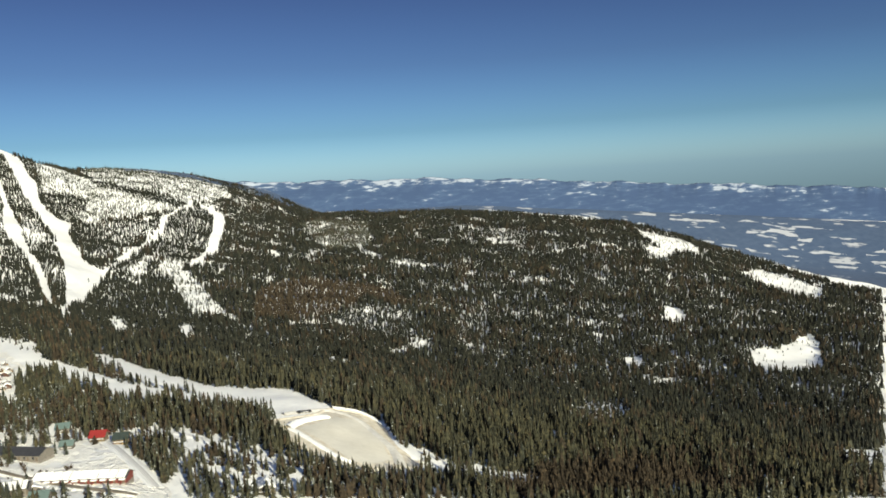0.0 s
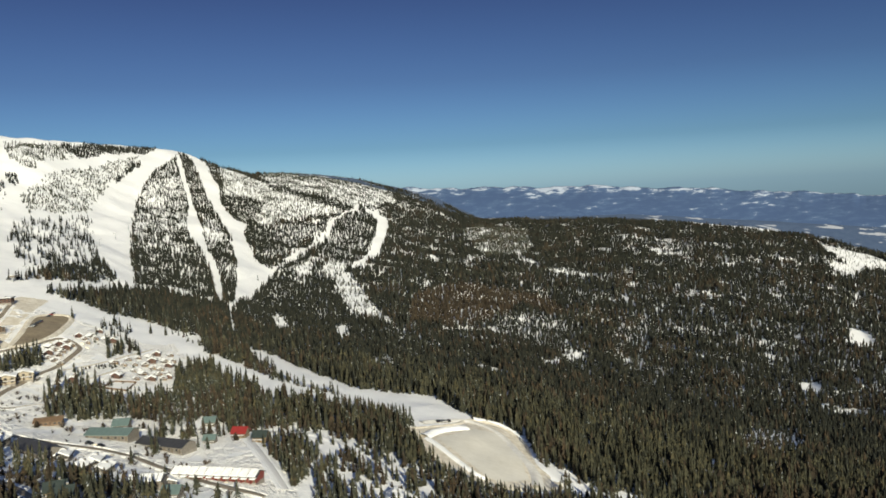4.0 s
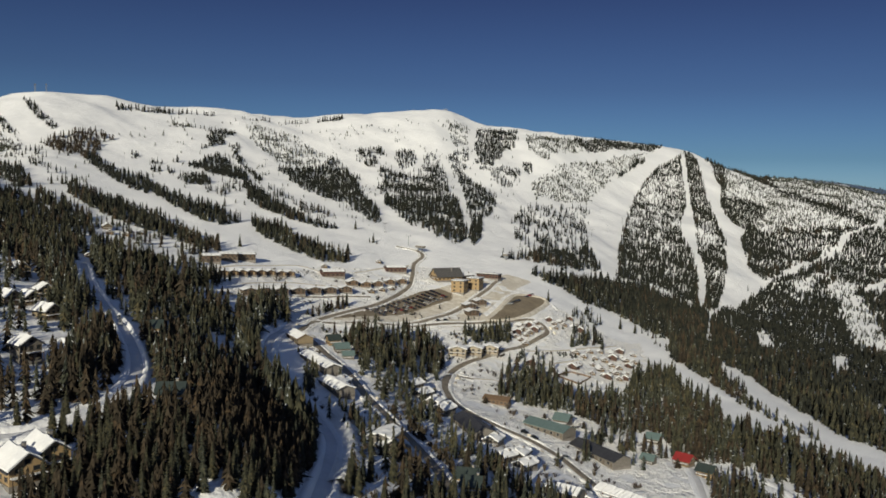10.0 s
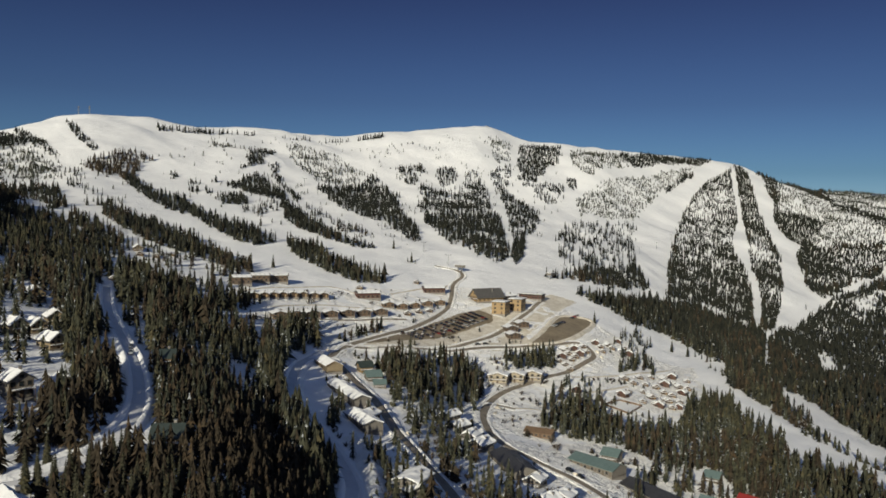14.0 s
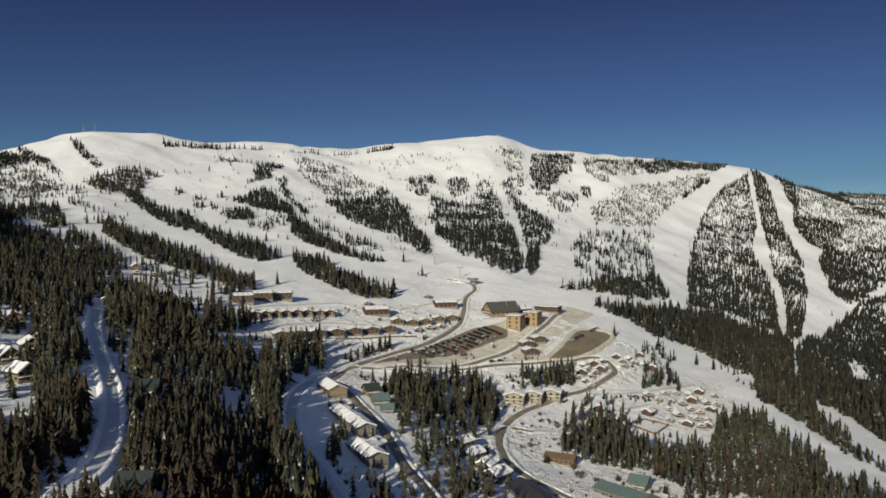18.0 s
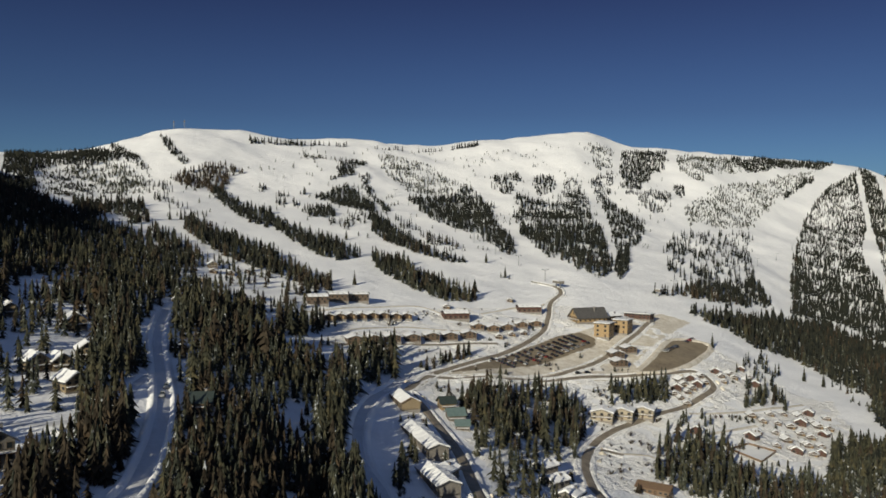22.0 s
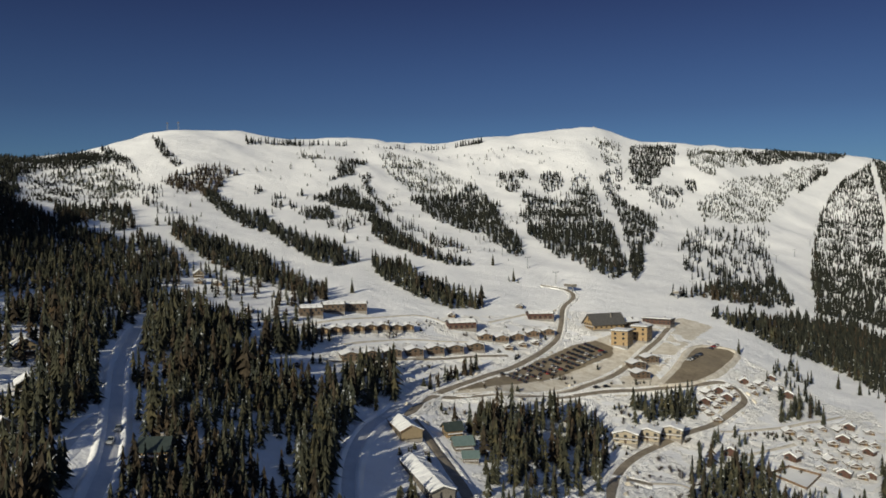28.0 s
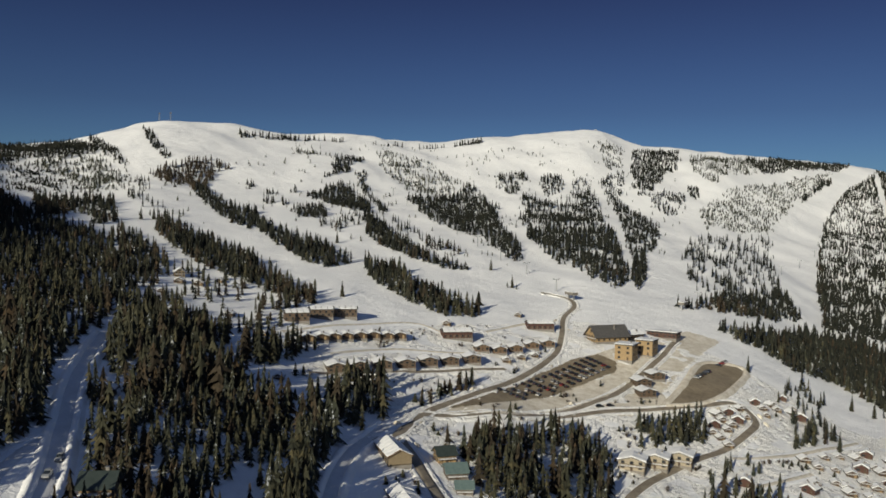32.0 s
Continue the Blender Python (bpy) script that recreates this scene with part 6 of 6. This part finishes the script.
def lift_station(x, y, turn):
    ob = tagged(new("lift_station"), "open lift terminal with a dark hood on two legs", "lift station", "terminals of the chairlifts")
    part("hood", boxes((-2.6, 2.6, -6, 6, 4.2, 6.4)), WALL_GREY, ob)
    for s in (-3.5, 3.5):
        part("leg", boxes((-0.5, 0.5, s - 0.5, s + 0.5, -1.5, 4.2)), METAL, ob)
    part("snow_cover", boxes((-2.5, 2.5, -5.9, 5.9, 6.41, 6.75)), ROOF_SNOW, ob)
    bm = bmesh.new()
    bmesh.ops.create_cone(bm, segments=20, radius1=2.3, radius2=2.3, depth=0.3, cap_ends=True, matrix=Matrix.Translation((0, -4.0, 4.0)))
    part("bull_wheel", bm, METAL, ob)
    ob.matrix_basis = pose(x, y, float(ground_z(x, y)), 0, 0, turn)


lift_station(112, 745, 24)
lift_station(212, 768, -34)


def mast(x, y, tall):
    """A lattice mast: four legs, braces and rings."""
    ob = tagged(new("radio_mast"), "slender steel lattice mast on the summit", "mast", "masts on the summit")
    for sx in (-1, 1):
        for sy in (-1, 1):
            part("leg", boxes((sx * 0.7 - 0.22, sx * 0.7 + 0.22, sy * 0.7 - 0.22, sy * 0.7 + 0.22, -2, tall)), METAL, ob)
    for k in range(int(tall // 2)):
        z = 1 + 2 * k
        part("ring", boxes((-0.8, 0.8, -0.8, -0.6, z, z + 0.2), (-0.8, 0.8, 0.6, 0.8, z, z + 0.2), (-0.8, -0.6, -0.6, 0.6, z, z + 0.2), (0.6, 0.8, -0.6, 0.6, z, z + 0.2)), METAL, ob)
    part("drum_antenna", boxes((-1.1, 1.1, -1.0, 1.0, tall - 2.2, tall - 0.8)), TRIM, ob)
    ob.matrix_basis = pose(x, y, float(ground_z(x, y)), 0, 0, 20)


mast(-420, 1278, 13)
mast(-405, 1283, 13)
hut = house("summit_hut", "small dark hut on the snowy summit", 9, 7, 3.2, 2.0, WOOD_BROWN, ROOF_DARK, cols=3, sides=2, storeys=1, balcony=False)
hut.matrix_basis = pose(341, 1860, float(ground_z(341, 1860)) - 0.3, 0, 0, 10)

CAR_PAINTS = [paint(n, a, b, 2.0, 0.35, 0.2) for n, a, b in (("dark_blue_car_paint", (0.01, 0.015, 0.03), (0.02, 0.03, 0.06)), ("silver_car_paint", (0.30, 0.31, 0.32), (0.42, 0.43, 0.44)), ("black_car_paint", (0.008, 0.008, 0.009), (0.02, 0.02, 0.022)), ("red_car_paint", (0.18, 0.012, 0.012), (0.28, 0.02, 0.02)), ("white_car_paint", (0.55, 0.55, 0.55), (0.7, 0.7, 0.7)))]
TYRE = paint("tyre_rubber", (0.012, 0.012, 0.012), (0.03, 0.03, 0.03), 6, 0.9)
CAR_WORDS = ("dark blue", "silver", "black", "red", "white")


def loft(sections):
    """A closed body from equal cross-sections."""
    bm = bmesh.new()
    rings = [[bm.verts.new(p) for p in s] for s in sections]
    n = len(rings[0])
    for a, b in zip(rings[:-1], rings[1:]):
        for i in range(n):
            bm.faces.new((a[i], a[(i + 1) % n], b[(i + 1) % n], b[i]))
    bm.faces.new(rings[0][::-1])
    bm.faces.new(rings[-1])
    bmesh.ops.recalc_face_normals(bm, faces=bm.faces)
    return bm


def car(k):
    ob = tagged(new("car"), CAR_WORDS[k] + " car parked on sanded ground", "car", "parked cars")
    prof = ((-2.25, 0.45, 0.80), (-2.1, 0.35, 1.0), (-1.0, 0.32, 1.05), (0.9, 0.32, 1.05), (1.9, 0.35, 0.92), (2.25, 0.45, 0.72))
    part("body", loft([[(x, -0.86, lo), (x, 0.86, lo), (x, 0.9, (lo + hi) / 2), (x, 0.80, hi), (x, -0.80, hi), (x, -0.9, (lo + hi) / 2)] for x, lo, hi in prof]), CAR_PAINTS[k], ob)
    part("cabin_glass", loft([[(x, -wd, 1.03), (x, wd, 1.03), (x, wd - 0.12, z), (x, -wd + 0.12, z)] for x, wd, z in ((-2.0, 0.74, 1.08), (-1.5, 0.76, 1.62), (0.1, 0.76, 1.66), (1.0, 0.74, 1.08))]), GLASS, ob)
    part("roof", boxes((-1.5, 0.15, -0.66, 0.66, 1.63, 1.71)), CAR_PAINTS[k], ob)
    for s in (-1, 1):
        part("headlight", boxes((2.18, 2.27, s * 0.62 - 0.16, s * 0.62 + 0.16, 0.62, 0.74)), TRIM, ob)
        part("tail_light", boxes((-2.28, -2.16, s * 0.66 - 0.12, s * 0.66 + 0.12, 0.66, 0.86)), ROOF_RED, ob)
    for x in (-1.4, 1.4):
        for s in (-1, 1):
            bm = bmesh.new()
            bmesh.ops.create_cone(bm, segments=12, radius1=0.34, radius2=0.34, depth=0.24, cap_ends=True, matrix=Matrix.Translation((x, s * 0.82, 0.34)) @ Matrix.Rotation(radians(90), 4, "X"))
            part("wheel", bm, TYRE, ob)
    return ob


def park_cars():
    rnd = random.Random(9)
    made = {}

    def park(x, y, turn):
        k = rnd.choice((0, 0, 0, 0, 2, 2, 2, 2, 2, 2, 1, 1, 4, 4, 0, 2, 0, 2, 1, 3))
        m = pose(x, y, float(ground_z(x, y)) + 0.52, 0, 0, turn)
        if k in made:
            copy_thing(made[k], m)
        else:
            made[k] = car(k)
            made[k].matrix_basis = m

    def row(a, b, gap, fill, swing):
        n = int(math.hypot(b[0] - a[0], b[1] - a[1]) / gap)
        turn = math.degrees(math.atan2(b[1] - a[1], b[0] - a[0])) + swing
        for i in range(n):
            if rnd.random() < fill:
                park(a[0] + (b[0] - a[0]) * i / n, a[1] + (b[1] - a[1]) * i / n, turn + rnd.uniform(-4, 4))
    for i in range(14):  # short rows across the long lot
        f = (i + 0.6) / 14
        row((33 + 68 * f, 510 + 90 * f), (49 + 65 * f, 505 + 82 * f), 2.8, 0.8, 92)
    row((165, 588), (205, 642), 3.2, 0.35, 90)
    row((92, 522), (118, 536), 6.0, 0.6, 0)
    row((295, 263), (325, 262), 3.2, 0.5, 90)
    row((-92, 287), (-86, 262), 9.0, 0.6, 0)
    row((96, 300), (110, 262), 8.0, 0.5, 5)


park_cars()

# ---- forests: every stand planted, finer near the village ----
rng = np.random.default_rng(5)
NEAR_FIR = [fir_template(7, 5, rng, 0.55, rng.uniform(0.19, 0.28)) for _ in range(8)]
VILLAGE_FIR = [fir_template(6, 4, rng, 0.5, rng.uniform(0.21, 0.33)) for _ in range(8)]
MID_FIR = [fir_template(4, 3, rng, 0.42, rng.uniform(0.15, 0.21)) for _ in range(6)]
SHRUB = [shrub_template(rng) for _ in range(8)]
FAR_FIR = [fir_template(2, 3, rng, 0.3) for _ in range(5)]
KINDS = (("fir_forest", FIR, "dark green fir forest on snow", 1.0), ("snowy_fir_forest", FIR_SNOWY, "snow-dusted sparse firs on a white slope", 0.95), ("larch_forest", LARCH, "brown bare larch woods on snow", 1.15), ("bare_brush", BRUSH, "grey-brown bare brush in the snow between the houses", 1.0))
RINGS = (("near", 120, 250, 2.6, NEAR_FIR, -62, 108), ("near", 250, 380, 3.5, NEAR_FIR, -62, 108), ("village", 380, 640, 4.3, VILLAGE_FIR, -62, 108), ("middle", 640, 1250, 4.6, MID_FIR, -62, 32), ("middle", 640, 1250, 5.5, MID_FIR, 32, 108), ("far", 1250, 2300, 4.9, FAR_FIR, -62, 34), ("far", 1250, 3450, 6.2, FAR_FIR, 34, 108), ("far", 2300, 3450, 7.0, FAR_FIR, -62, 34))
for ring, r0, r1, step, shapes, a0, a1 in RINGS:
    x, y = grid_points(r0, r1, a0, a1, step, rng)
    cover, low, high, kind = cover_at(x, y)
    ok = rng.random(len(x)) < cover
    x, y, low, high, kind, cover = x[ok], y[ok], low[ok], high[ok], kind[ok], cover[ok]
    ok = free_of_works(x, y) if r0 < 1250 else np.ones(len(x), bool)
    x, y, low, high, kind, cover = x[ok], y[ok], low[ok], high[ok], kind[ok], cover[ok]
    height = low + (high - low) * rng.beta(1.3, 1.4, len(x)) * 1.15
    height *= np.where(rng.random(len(x)) < 0.12, 0.55, 1.0) * (0.82 if r0 < 300 else 0.92)
    if r0 >= 380:  # old and young patches
        height *= 0.94 + 0.22 * wave(x, y, 7, 81) + 0.14 * wave(x, y, 19, 82)
    bushy = np.clip(8.5 / np.maximum(height, 1.5), 0.8, 2.0)  # low scrub spreads wider
    if r0 >= 640:
        bushy = bushy * np.interp(cover, [0.3, 0.6, 0.85], [1.0, 1.15, 1.5])  # crowns of closed stands meet
    if ring == "near" and r0 < 200:
        first = np.argsort(np.hypot(x, y - 40) + 400 * (kind >= 2))[:220]
        for i in first:
            turn = pose(x[i], y[i], float(ground_z(x[i], y[i])) - 0.3, 0, 0, rng.random() * 360)
            size = height[i] / 12.0
            copy_thing(FIR_TREES[int(rng.integers(0, len(FIR_TREES)))], turn @ Matrix.Diagonal((size, size, size, 1)))
        rest = np.ones(len(x), bool)
        rest[first] = False
        x, y, kind, height, bushy = x[rest], y[rest], kind[rest], height[rest], bushy[rest]
    # nearer firs take the colour with sunlight painted in, fading out by 800 m
    sunlit = rng.random(len(x)) < np.clip((800 - np.hypot(x, y)) / 350, 0, 1)
    for k, (title, mat, words, slim) in enumerate(KINDS):
        for m, needles in ((kind == k, mat),) if k else ((sunlit & (kind == 0), FIR_SUNLIT), (~sunlit & (kind == 0), mat)):
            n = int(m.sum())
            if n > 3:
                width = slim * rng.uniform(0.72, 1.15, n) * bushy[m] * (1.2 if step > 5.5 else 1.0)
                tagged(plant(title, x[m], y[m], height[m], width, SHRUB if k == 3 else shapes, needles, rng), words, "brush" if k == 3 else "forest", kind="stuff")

# unseen woods added on the hill behind, to cast dappled shade on the village
x, y = grid_points(170, 760, -178, -50, 8, rng)
ok = (rng.random(len(x)) < 0.55) & (np.hypot(x + 40, y + 60) > 110)
tagged(plant("fir_forest", x[ok], y[ok], rng.uniform(9, 15, int(ok.sum())), rng.uniform(0.9, 1.3, int(ok.sum())), MID_FIR, FIR, rng), "unseen dark green fir forest on the hill behind, added for its shade", "forest", kind="stuff")
